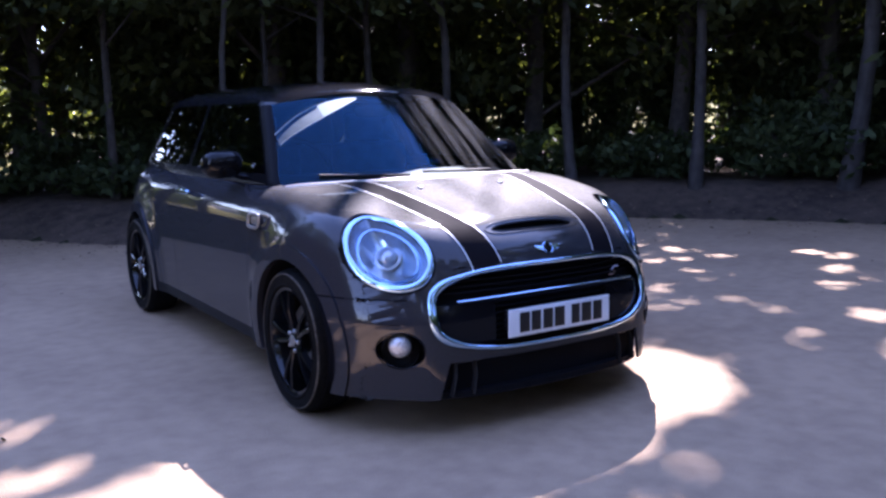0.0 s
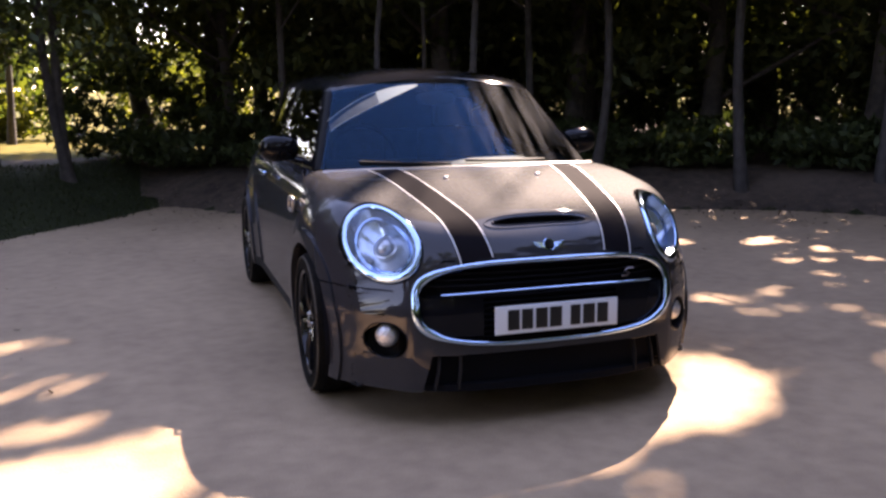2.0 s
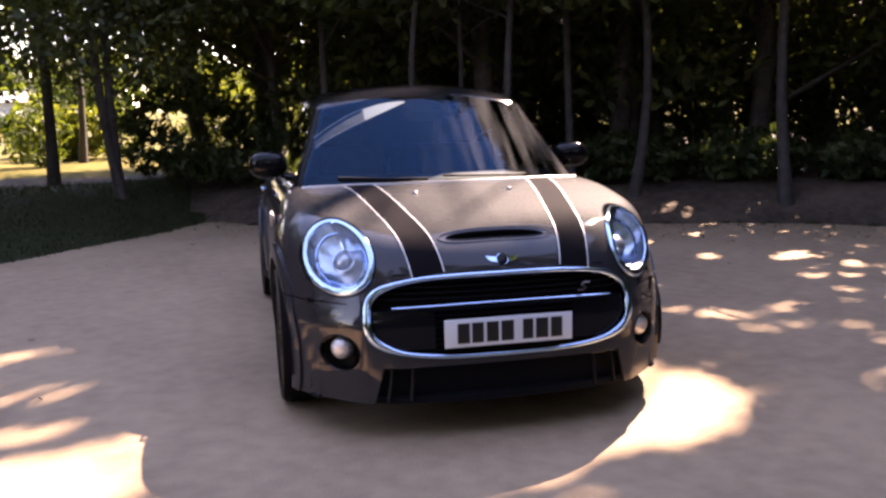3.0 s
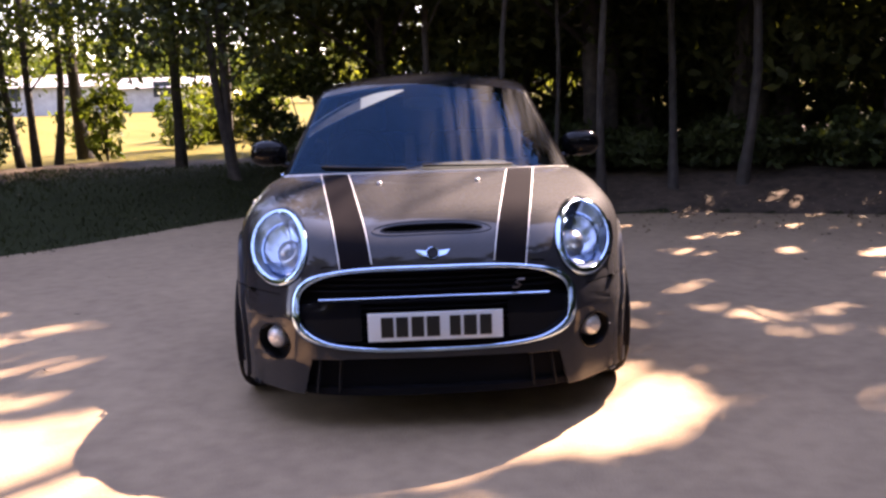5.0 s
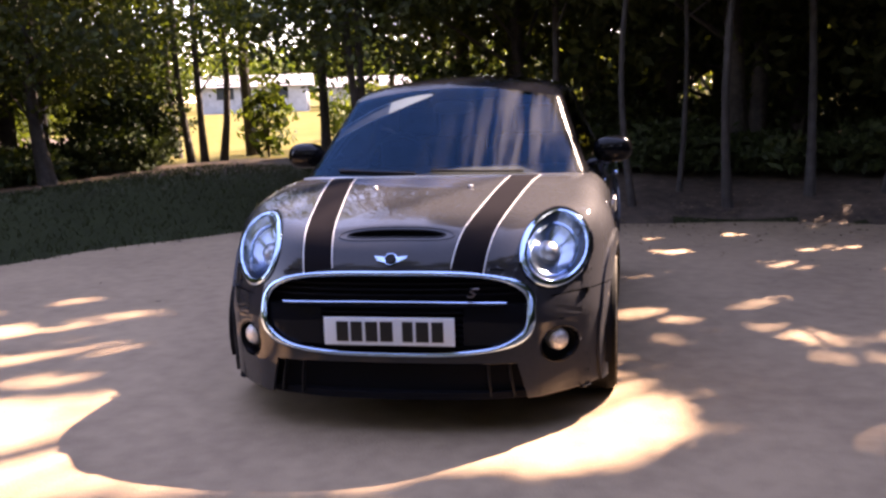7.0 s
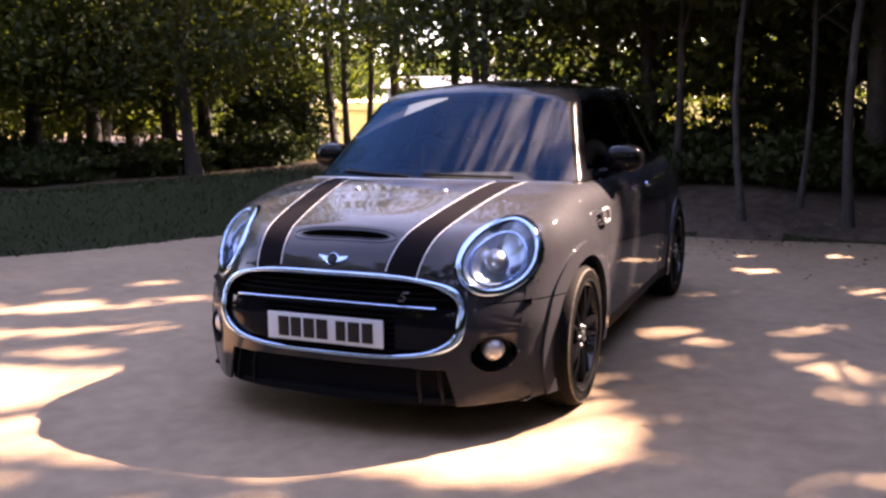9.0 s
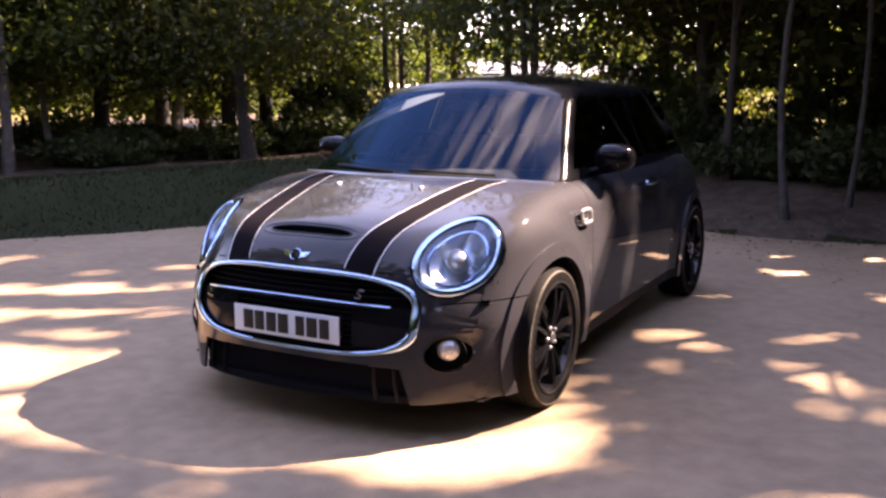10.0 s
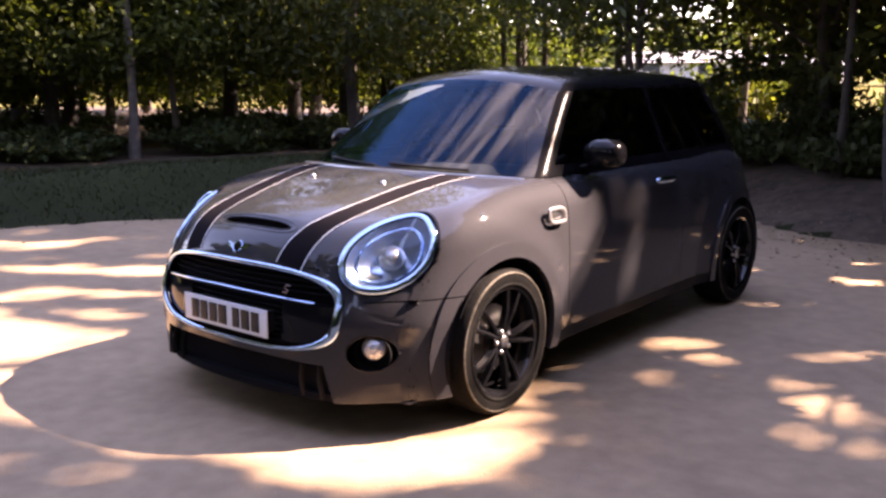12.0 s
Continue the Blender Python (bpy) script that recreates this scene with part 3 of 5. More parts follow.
# grass blades on the verge
rng_g = np.random.default_rng(11)
bx, by = rng_g.uniform(-11, 0, 60000), rng_g.uniform(-1, 9.5, 60000)
vs_ = verge_side(bx, by)
ok = (vs_ > 0.02) & (vs_ < 5.2) & (wood_side(bx, by) < 0.1)
bx, by = bx[ok], by[ok]
bz = ground_height(bx, by)
tall = rng_g.uniform(0.02, 0.06, len(bx))
az = rng_g.uniform(0, 6.28, len(bx))
wide = 0.008
root_p = np.stack([bx, by, bz - 0.01], -1)
side_v = np.stack([np.cos(az), np.sin(az), 0 * az], -1) * wide
tip = root_p + np.stack([rng_g.normal(0, 0.03, len(bx)), rng_g.normal(0, 0.03, len(bx)), tall], -1)
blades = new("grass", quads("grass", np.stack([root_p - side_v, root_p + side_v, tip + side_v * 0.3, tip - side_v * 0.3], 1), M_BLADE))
tagged(blades, "short shaded grass on the verge", "grass", kind="stuff")

# fallen leaves on the drive and the bank
rng_l = np.random.default_rng(12)
lx, ly = rng_l.uniform(-5, 8, 60000), rng_l.uniform(-2, 9, 60000)
near_edge = 0.6 * np.exp(-np.abs(wood_side(lx, ly)) / 0.45) + 0.10 * np.exp(-np.abs(verge_side(lx, ly)) / 0.12) + 0.003
ok = (rng_l.random(60000) < near_edge) & ~((np.abs(lx) < 1.9) & (ly < 4))
lx, ly = lx[ok], ly[ok]
on_road = (verge_side(lx, ly) < 0) & (wood_side(lx, ly) < 0)
lz = np.where(on_road, 0.008, ground_height(lx, ly) + 0.012)
way = rng_l.normal(size=(len(lx), 3)) * np.array([1, 1, 0.18])
way /= np.linalg.norm(way, axis=1)[:, None]
across = np.cross(way, np.array([0, 0, 1.0]) + rng_l.normal(size=(len(lx), 3)) * 0.15)
size_l = rng_l.uniform(0.012, 0.032, len(lx))[:, None]
cen = np.stack([lx, ly, lz], -1)
M_DEAD = leaf_material("fallen_leaf", (0.05, 0.033, 0.02), (0.22, 0.15, 0.085), 0.1)
fallen = new("fallen_leaves", quads("fallen_leaves", np.stack([cen - way * size_l, cen + across * size_l * 0.5, cen + way * size_l, cen - across * size_l * 0.5], 1), M_DEAD))
tagged(fallen, "scattered dry brown leaves on the drive", "leaves", kind="stuff")


# ---- the car ----
from mathutils.bvhtree import BVHTree

M_PAINT = material("grey_metallic_paint", (0.0245, 0.0242, 0.0280), 0.68, 0.0, 0.85, var=0.10, scale=900, spec=0.06, coat_ior=1.5, coat_rough=0.04)
M_BLACK = material("black_gloss", (0.007, 0.007, 0.009), 0.05, 0, 0.0, spec=0.2)
M_PILLAR = material("black_pillar", (0.006, 0.006, 0.007), 0.2, 0, 0.0, spec=0.02)
M_MIRROR = material("mirror_cap", (0.005, 0.005, 0.006), 0.10, 0, 0.0, spec=0.22)
M_STRIPE = material("black_stripe_vinyl", (0.011, 0.0095, 0.011), 0.7, 0, 0.0, spec=0.01)
M_PIN = material("white_pinstripe_vinyl", (0.75, 0.74, 0.72), 0.4)
M_PLASTIC = material("black_plastic", (0.010, 0.010, 0.011), 0.65, var=0.2, scale=200, bump=0.1, bump_scale=500, spec=0.2)
M_RUBBER = material("tyre_rubber", (0.0075, 0.0073, 0.007), 0.65, var=0.4, scale=60, bump=0.3, bump_scale=160, spec=0.03)
# chrome with the blue of mirrored sky put into its base colour
M_CHROME_SKY = material("chrome", (0.48, 0.69, 0.95), 0.07, 1.0)
M_SATIN = material("satin_silver", (0.55, 0.55, 0.56), 0.3, 1.0)
M_BRUSHED = material("brushed_silver", (0.46, 0.46, 0.46), 0.42, 0.8)
M_ALLOY = material("black_alloy", (0.006, 0.006, 0.007), 0.12, 0.0, 0.0, spec=0.45)
M_DARK = material("dark_cavity", (0.009, 0.009, 0.011), 0.9, spec=0.05)
M_TRIM = material("cabin_trim", (0.03, 0.03, 0.032), 0.7, var=0.2, scale=60)
M_SEAT = material("seat_cloth", (0.05, 0.05, 0.055), 0.85, var=0.25, scale=90, bump=0.2)
M_PLATE = material("plate_white", (0.84, 0.88, 0.92), 0.35, 0, 0.3)
# lighter rubber: the sun's line along the tyre shoulder, put into colour
M_RIB_SUNLIT = material("sunlit_rubber", (0.08, 0.07, 0.056), 0.85, var=0.6, scale=70, spec=0.1)
M_EMBLEM = material("emblem_metal", (0.22, 0.19, 0.19), 0.4, 1.0)
M_INK = material("plate_black", (0.012, 0.012, 0.012), 0.4)
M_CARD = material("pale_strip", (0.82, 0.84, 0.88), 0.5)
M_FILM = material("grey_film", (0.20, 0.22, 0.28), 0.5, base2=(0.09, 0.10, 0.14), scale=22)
# blue gloss tint deepens the sky's reflection in the pane
M_SCREEN = glass_material("screen_glass", (0.34, 0.40, 0.42), 0.0, 1.52, (0.10, 0.30, 0.52))
def dust_and_sheen(m, amount):
    """A film of dust on a pane, in faint upright streaks, heavier to one side for the sky's pale sheen."""
    n, ln = m.node_tree.nodes, m.node_tree.links.new
    last = n["Material Output"].inputs["Surface"].links[0].from_socket
    tc, mp, no, xyz = n.new("ShaderNodeTexCoord"), n.new("ShaderNodeMapping"), n.new("ShaderNodeTexNoise"), n.new("ShaderNodeSeparateXYZ")
    mp.inputs["Scale"].default_value = (9, 0.8, 0.8)
    no.inputs["Scale"].default_value, no.inputs["Detail"].default_value = 2.0, 4
    ln(tc.outputs["Object"], mp.inputs["Vector"])
    ln(mp.outputs[0], no.inputs["Vector"])
    ln(tc.outputs["Object"], xyz.inputs[0])
    side, streak, mul = n.new("ShaderNodeMapRange"), n.new("ShaderNodeMapRange"), n.new("ShaderNodeMath")
    for node, a, b, c, d in ((side, -0.15, 0.35, 0.04, 1.0), (streak, 0.38, 0.66, 0.0, amount)):
        for key, val in (("From Min", a), ("From Max", b), ("To Min", c), ("To Max", d)):
            node.inputs[key].default_value = val
    ln(xyz.outputs["X"], side.inputs["Value"])
    ln(no.outputs["Fac"], streak.inputs["Value"])
    mul.operation = "MULTIPLY"
    ln(side.outputs[0], mul.inputs[0])
    ln(streak.outputs[0], mul.inputs[1])
    di, mix = n.new("ShaderNodeBsdfDiffuse"), n.new("ShaderNodeMixShader")
    di.inputs["Color"].default_value = (0.55, 0.54, 0.52, 1)
    ln(mul.outputs[0], mix.inputs[0])
    ln(last, mix.inputs[1])
    ln(di.outputs[0], mix.inputs[2])
    ln(mix.outputs[0], n["Material Output"].inputs["Surface"])


# dust film that also paints in the sky's sheen on one half
dust_and_sheen(M_SCREEN, 0.09)
M_SIDEGLASS = glass_material("side_glass", (0.10, 0.11, 0.11), 0.0, 1.5)
M_LENS = glass_material("lamp_lens", (0.90, 0.93, 0.96), 0.0, 1.45)
# bowl metal tinted blue, as if the sky shone in it
M_REFLECTOR_SKY = material("lamp_reflector_sky", (0.56, 0.66, 0.78), 0.2, 1.0)
M_FOGLENS = material("fog_lens", (0.72, 0.73, 0.76), 0.28, 0.7, var=0.25, scale=120, bump=0.6, bump_scale=90)
M_DISC = material("brake_steel", (0.30, 0.29, 0.28), 0.35, 1.0, var=0.2, scale=80)


def curve_table(xs, ys, n=600):
    """A smooth curve through knots, as a table for np.interp."""
    xs, ys = np.array(xs, float), np.array(ys, float)
    d = np.diff(ys) / np.diff(xs)
    m = np.concatenate([[d[0]], [0 if a * b <= 0 else 2 * a * b / (a + b) for a, b in zip(d[:-1], d[1:])], [d[-1]]])
    t = np.linspace(xs[0], xs[-1], n)
    i = np.clip(np.searchsorted(xs, t) - 1, 0, len(xs) - 2)
    h = xs[i + 1] - xs[i]
    u = (t - xs[i]) / h
    y = (1 + 2 * u) * (1 - u) ** 2 * ys[i] + u * (1 - u) ** 2 * h * m[i] + u * u * (3 - 2 * u) * ys[i + 1] + u * u * (u - 1) * h * m[i + 1]
    for _ in range(6):
        y[1:-1] = 0.25 * y[:-2] + 0.5 * y[1:-1] + 0.25 * y[2:]
    return t, y


def smax(a, b, k):
    h = np.clip(0.5 + 0.5 * (a - b) / k, 0, 1)
    return b + (a - b) * h + k * h * (1 - h)


AXLE_F, AXLE_R, WHEEL_R, WHEEL_X = 0.76, 3.255, 0.308, 0.765
TOP = curve_table([-0.2, 0.0, 0.1, 0.2, 0.35, 0.55, 0.714, 0.9, 1.1, 1.6, 2.4, 3.2, 3.9], [0.64, 0.715, 0.755, 0.795, 0.843, 0.892, 0.927, 0.955, 0.966, 0.968, 0.985, 0.985, 0.93])
NOSE = curve_table([0, 0.2, 0.4, 0.55, 0.65, 0.72, 0.78, 0.82, 0.845, 0.87, 0.95], [0.030, 0.034, 0.052, 0.098, 0.178, 0.25, 0.33, 0.42, 0.50, 0.60, 0.92])
SIDE = curve_table([0.1, 0.2, 0.35, 0.55, 0.75, 0.9, 1.0, 1.1], [0.805, 0.825, 0.838, 0.845, 0.835, 0.812, 0.795, 0.775])


def lower_body(P):
    """Signed distance of the lower body: below zero inside."""
    x, y, z = np.abs(P[:, 0]), P[:, 1], P[:, 2]
    hump = 0.016 * np.clip(1 - (x / 0.30) ** 2, 0, 1) * smooth_step(0.19, 0.235, y) * (1 - smooth_step(0.26, 0.62, y))
    top = z - np.interp(y, *TOP) + 0.028 * (x / 0.7) ** 2 - hump
    flare = 0.0
    for ax in (AXLE_F, AXLE_R):
        r = np.hypot(y - ax, z - WHEEL_R)
        flare = flare + 0.022 * (1 - smooth_step(0.40, 0.56, r))
    taper = 0.05 * smooth_step(2.9, 3.8, y)
    side = x - np.interp(z, *SIDE) - flare + taper
    rake = np.clip(0.15 + 0.37 * (x / 0.63) ** 2, 0, 0.52)
    lift = np.maximum(z - 0.45, 0)
    lift = lift * lift / (lift + 0.05)
    nose_y = np.interp(x, *NOSE) + rake * lift + 0.10 * np.maximum(0.30 - z, 0) * smooth_step(0.4, 0.7, x)
    slope = (np.interp(x + 0.01, *NOSE) - np.interp(x - 0.01, *NOSE)) / 0.02
    front = (nose_y - y) / np.sqrt(1 + slope ** 2 + np.where(z > 0.45, rake ** 2, 0))
    rear = y - 3.80 + 0.25 * (x / 0.8) ** 2 + 0.25 * np.maximum(z - 0.6, 0)
    low = 0.11 - z
    f = smax(front, side, 0.04)
    f = smax(f, rear, 0.10)
    f = smax(f, top, 0.13)
    return smax(f, low, 0.04)


ROOF = curve_table([1.2, 1.56, 1.75, 2.0, 2.3, 2.8, 3.2, 3.6, 3.9], [1.31, 1.395, 1.422, 1.442, 1.452, 1.450, 1.435, 1.395, 1.34])


def screen_y(x, z):
    return 1.0 + (z - 0.95) / 0.747 + 0.416 * x * x


def side_x(y, z):
    return 0.712 + 0.030 * smooth_step(1.3, 2.4, y) - 0.06 * smooth_step(2.6, 3.7, y) - 0.42 * (z - 0.975)


def cabin(P):
    x, y, z = np.abs(P[:, 0]), P[:, 1], P[:, 2]
    front = (screen_y(x, z) - y) * 0.56
    side = (x - side_x(y, z)) * 0.93
    roof = z - np.interp(y, *ROOF) + 0.05 * (x / 0.5) ** 2
    rear = (y - 3.68 + 0.55 * (z - 0.9) + 0.15 * x * x) * 0.85
    f = smax(front, side, 0.05)
    f = smax(f, rear, 0.08)
    return smax(smax(f, roof, 0.045), 0.93 - z, 0.01)


def project(P, shape, rounds=26):
    P = P.copy()
    for _ in range(rounds):
        f = shape(P)
        g = np.stack([(shape(P + e) - shape(P - e)) / 4e-4 for e in np.eye(3) * 2e-4], -1)
        step = (f / np.maximum((g * g).sum(1), 0.05))[:, None] * g * 0.9
        size = np.linalg.norm(step, axis=1)[:, None]
        P -= step * np.minimum(1, 0.06 / np.maximum(size, 1e-9))
    return P


def shell(xs, ys, zs, shape):
    """The shape's skin, from a box of grid lines pulled onto it (open below)."""
    verts, faces, seen = [], [], {}

    def vid(x, y, z):
        key = (round(x, 5), round(y, 5), round(z, 5))
        if key not in seen:
            seen[key] = len(verts)
            verts.append((x, y, z))
        return seen[key]

    def sheet(us, vs, at, flip):
        grid = [[vid(*at(u, v)) for u in us] for v in vs]
        for j in range(len(vs) - 1):
            for i in range(len(us) - 1):
                q = (grid[j][i], grid[j][i + 1], grid[j + 1][i + 1], grid[j + 1][i])
                faces.append(q[::-1] if flip else q)

    sheet(xs, ys, lambda u, v: (u, v, zs[-1]), False)
    sheet(xs, zs, lambda u, v: (u, ys[0], v), False)
    sheet(xs, zs, lambda u, v: (u, ys[-1], v), True)
    sheet(ys, zs, lambda u, v: (xs[-1], u, v), False)
    sheet(ys, zs, lambda u, v: (xs[0], u, v), True)
    return project(np.array(verts), shape), faces


def bm_of(verts, faces):
    bm = bmesh.new()
    vs = [bm.verts.new(v) for v in verts]
    for f in faces:
        bm.faces.new([vs[i] for i in f])
    return bm


def cut(bm, func):
    """Splits the faces of bm along func = 0 (func takes an (n, 3) array)."""
    bm.verts.ensure_lookup_table()
    val = func(np.array([v.co[:] for v in bm.verts]))
    value = {v: float(a) for v, a in zip(bm.verts, val)}
    crossing = [e for e in bm.edges if value[e.verts[0]] * value[e.verts[1]] < 0]
    fresh = set()
    for e in crossing:
        a, b = e.verts
        if value[a] * value[b] >= 0:
            continue
        t = value[a] / (value[a] - value[b])
        if t < 0.02 or t > 0.98:
            near = a if t < 0.5 else b
            fresh.add(near)
            value[near] = 0.0
            continue
        _, v = bmesh.utils.edge_split(e, a, t)
        value[v] = 0.0
        fresh.add(v)
    for f in {f for v in fresh for f in v.link_faces}:
        on = [v for v in f.verts if v in fresh]
        if len(on) == 2 and not any(e.other_vert(on[0]) is on[1] for e in on[0].link_edges if e in f.edges):
            try:
                bmesh.utils.face_split(f, on[0], on[1])
            except ValueError:
                pass


def centres_of(bm):
    return np.array([f.calc_center_median()[:] for f in bm.faces])


def take(bm, mask, offset=0.0, thick=0.0):
    """A new bmesh of the faces under mask, moved out by offset, given a rim inwards."""
    out = bmesh.new()
    made = {}
    for f, m in zip(bm.faces, mask):
        if not m:
            continue
        vs = []
        for v in f.verts:
            if v not in made:
                made[v] = out.verts.new(v.co + v.normal * offset)
            vs.append(made[v])
        try:
            out.faces.new(vs)
        except ValueError:
            pass
    if thick:
        back = {n: v.co - v.normal * (thick - offset) for v, n in made.items()}
        rim = [e for e in out.edges if len(e.link_faces) == 1]
        inner = {}
        for e in rim:
            pair = [inner.setdefault(v, None) or inner.update({v: out.verts.new(back[v])}) or inner[v] for v in e.verts]
            f = e.link_faces[0]
            loop = next(l for l in f.loops if l.edge is e)
            a, b = loop.vert, loop.link_loop_next.vert
            out.faces.new((b, a, inner[a], inner[b]))
    return out


def finish(name, bm, mat, parent, label="", smooth=True, recalc=False):
    if recalc:
        bmesh.ops.recalc_face_normals(bm, faces=bm.faces[:])
    me = bpy.data.meshes.new(name)
    bm.to_mesh(me)
    bm.free()
    for m in mat if isinstance(mat, (list, tuple)) else [mat]:
        me.materials.append(m)
    if smooth:
        me.polygons.foreach_set("use_smooth", [True] * len(me.polygons))
        me.set_sharp_from_angle(angle=radians(42))
    return part(name, me, parent, label)


def sweep(points, profile, closed, ups, widths=None):
    """Sweeps a closed 2D profile along points; ups gives the outward way at each."""
    n, m = len(points), len(profile)
    verts, faces = [], []
    for i, p in enumerate(points):
        a = points[(i - 1) % n] if closed or i > 0 else p
        b = points[(i + 1) % n] if closed or i < n - 1 else p
        way = (Vector(b) - Vector(a)).normalized()
        up = Vector(ups[i]).normalized()
        side = way.cross(up).normalized()
        wide = widths[i] if widths else 1.0
        for u, v in profile:
            verts.append(Vector(p) + side * (u * wide) + up * v)
    for i in range(n if closed else n - 1):
        j = (i + 1) % n
        for k in range(m):
            k2 = (k + 1) % m
            faces.append((i * m + k, i * m + k2, j * m + k2, j * m + k))
    if not closed:
        faces += [tuple(range(m))[::-1], tuple((n - 1) * m + k for k in range(m))]
    bm = bm_of(verts, faces)
    bmesh.ops.recalc_face_normals(bm, faces=bm.faces[:])
    return bm


def oval(w, h, n=10):
    return [(w * math.cos(2 * math.pi * k / n), h * math.sin(2 * math.pi * k / n)) for k in range(n)]


def lathe(profile, n=48, axis="x"):
    """Turns (r, d) pairs about an axis; d lies along it."""
    verts, faces = [], []
    for k in range(n):
        t = 2 * math.pi * k / n
        for r, d in profile:
            verts.append((d, r * math.cos(t), r * math.sin(t)) if axis == "x" else (r * math.cos(t), d, r * math.sin(t)))
    m = len(profile)
    for k in range(n):
        k2 = (k + 1) % n
        for i in range(m - 1):
            faces.append((k * m + i, k * m + i + 1, k2 * m + i + 1, k2 * m + i))
    bm = bm_of(verts, faces)
    bmesh.ops.remove_doubles(bm, verts=bm.verts[:], dist=1e-6)
    bmesh.ops.recalc_face_normals(bm, faces=bm.faces[:])
    return bm


def block(cx, cy, cz, w, d, h, bevel=0.01, seg=2):
    bm = bmesh.new()
    bmesh.ops.create_cube(bm, size=1, matrix=Matrix.Translation((cx, cy, cz)) @ Matrix.Diagonal((w, d, h, 1)))
    if bevel:
        bmesh.ops.bevel(bm, geom=bm.edges[:], offset=bevel, segments=seg, affect="EDGES", profile=0.7)
    return bm


def blob(cx, cy, cz, rx, ry, rz, power=2.0, seg=32):
    """A superellipsoid."""
    bm = bmesh.new()
    bmesh.ops.create_uvsphere(bm, u_segments=seg, v_segments=seg // 2, radius=1)
    for v in bm.verts:
        c = v.co
        k = (abs(c.x) ** power + abs(c.y) ** power + abs(c.z) ** power) ** (-1 / power)
        v.co = Vector((cx + c.x * k * rx, cy + c.y * k * ry, cz + c.z * k * rz))
    return bm


car = empty("car", 0, 0, 0, label="grey metallic small hatchback with black bonnet stripes, parked on the drive", category="car")

ys_f = np.concatenate([np.arange(0.0, 1.30, 0.0125), np.arange(1.30, 3.86, 0.032)])
xs_l = np.concatenate([-np.arange(0.0125, 0.93, 0.0125)[::-1], np.arange(0, 0.93, 0.0125)])
zs_l = np.arange(0.105, 1.02, 0.0125)
bverts, bfaces = shell(xs_l, ys_f, zs_l, lower_body)
body_tree = BVHTree.FromPolygons([Vector(v) for v in bverts], bfaces)
body = bm_of(bverts.tolist(), bfaces)
body.normal_update()


def on_front(x, z):
    """The skin met by looking at the car from ahead: place and outward normal."""
    p, n, _, _ = body_tree.ray_cast(Vector((x, -2, z)), Vector((0, 1, 0)))
    if p is None:
        return Vector((x, 0.3, z)), Vector((0, -1, 0))
    return p, n if n.y < 0 else -n


def on_top(x, y):
    p, n, _, _ = body_tree.ray_cast(Vector((x, y, 2)), Vector((0, 0, -1)))
    if p is None:
        return Vector((x, y, 0.9)), Vector((0, 0, 1))
    return p, n if n.z > 0 else -n


LAMP_X, LAMP_Z, LAMP_A, LAMP_B = 0.630, 0.716, 0.134, 0.142


def lamp_f(P, grow=0.0):
    x, z = np.abs(P[:, 0]) - LAMP_X, P[:, 2] - LAMP_Z
    c, s = math.cos(0.25), math.sin(0.25)
    u, v = x * c + z * s, -x * s + z * c
    r = np.sqrt((u / (LAMP_A + grow)) ** 2 + (v / (LAMP_B + grow)) ** 2) - 1
    return np.where(P[:, 1] < 0.75, r * LAMP_A, 1.0)


GR_A, GR_B, GR_Z = 0.545, 0.158, 0.497


def grille_f(P, grow=0.0):
    r = (np.abs(P[:, 0] / (GR_A + grow)) ** 3.2 + np.abs((P[:, 2] - GR_Z) / (GR_B + grow)) ** 3.2) ** (1 / 3.2) - 1
    return np.where(P[:, 1] < 0.45, r * GR_B, 1.0)


def fog_f(P, grow=0.0):
    r = np.hypot((np.abs(P[:, 0]) - 0.648) / 1.0, (P[:, 2] - 0.355) / 1.0) - 0.072 - grow
    return np.where(P[:, 1] < 0.55, r, 1.0)


def lower_grille_f(P):
    x, z = np.abs(P[:, 0]), P[:, 2]
    r = np.maximum(x - (0.50 + 0.25 * (0.26 - z)), z - 0.305)
    return np.where(P[:, 1] < 0.45, r, 1.0)


SCOOP_Y = 0.190


def scoop_f(P):
    """Below zero within the mouth of the bonnet scoop."""
    r = np.sqrt((P[:, 0] / 0.202) ** 4 + ((P[:, 1] - SCOOP_Y) / 0.021) ** 2) - 1
    return np.where(P[:, 2] > 0.6, r * 0.021, 1.0)


def arch_f(ax, radius):
    return lambda P: np.where(np.abs(P[:, 0]) > 0.5, np.hypot(P[:, 1] - ax, P[:, 2] - WHEEL_R) - radius, 1.0)


def seam_bumper(P):
    """Below zero: bumper; above: bonnet and wings."""
    x, y, z = np.abs(P[:, 0]), P[:, 1], P[:, 2]
    line = 0.662 - 0.115 * smooth_step(0.42, 0.56, x)
    return np.where(y < 0.9, z - line, 1.0)


def seam_bonnet(P):
    """Above zero: bonnet; below: wings and doors."""
    y, z = P[:, 1], P[:, 2]
    return np.where(y > AXLE_F, z - 0.735, 1.0)


def seam_cowl(P):
    return P[:, 1] - (0.90 + 0.42 * P[:, 0] ** 2)


DOOR_Y0, DOOR_Y1, GAP = 1.27, 2.46, 0.0025


def gap_f(P):
    """Below zero within the shut lines between panels."""
    low = P[:, 2] > 0.262
    lines = np.minimum(np.abs(P[:, 1] - DOOR_Y0), np.abs(P[:, 1] - DOOR_Y1))
    seam = np.where((P[:, 1] < AXLE_F - 0.25) & (grille_f(P) > 0.02), np.abs(seam_bumper(P)), 1.0)
    return np.minimum(np.where(low, lines, 1.0), seam) - GAP


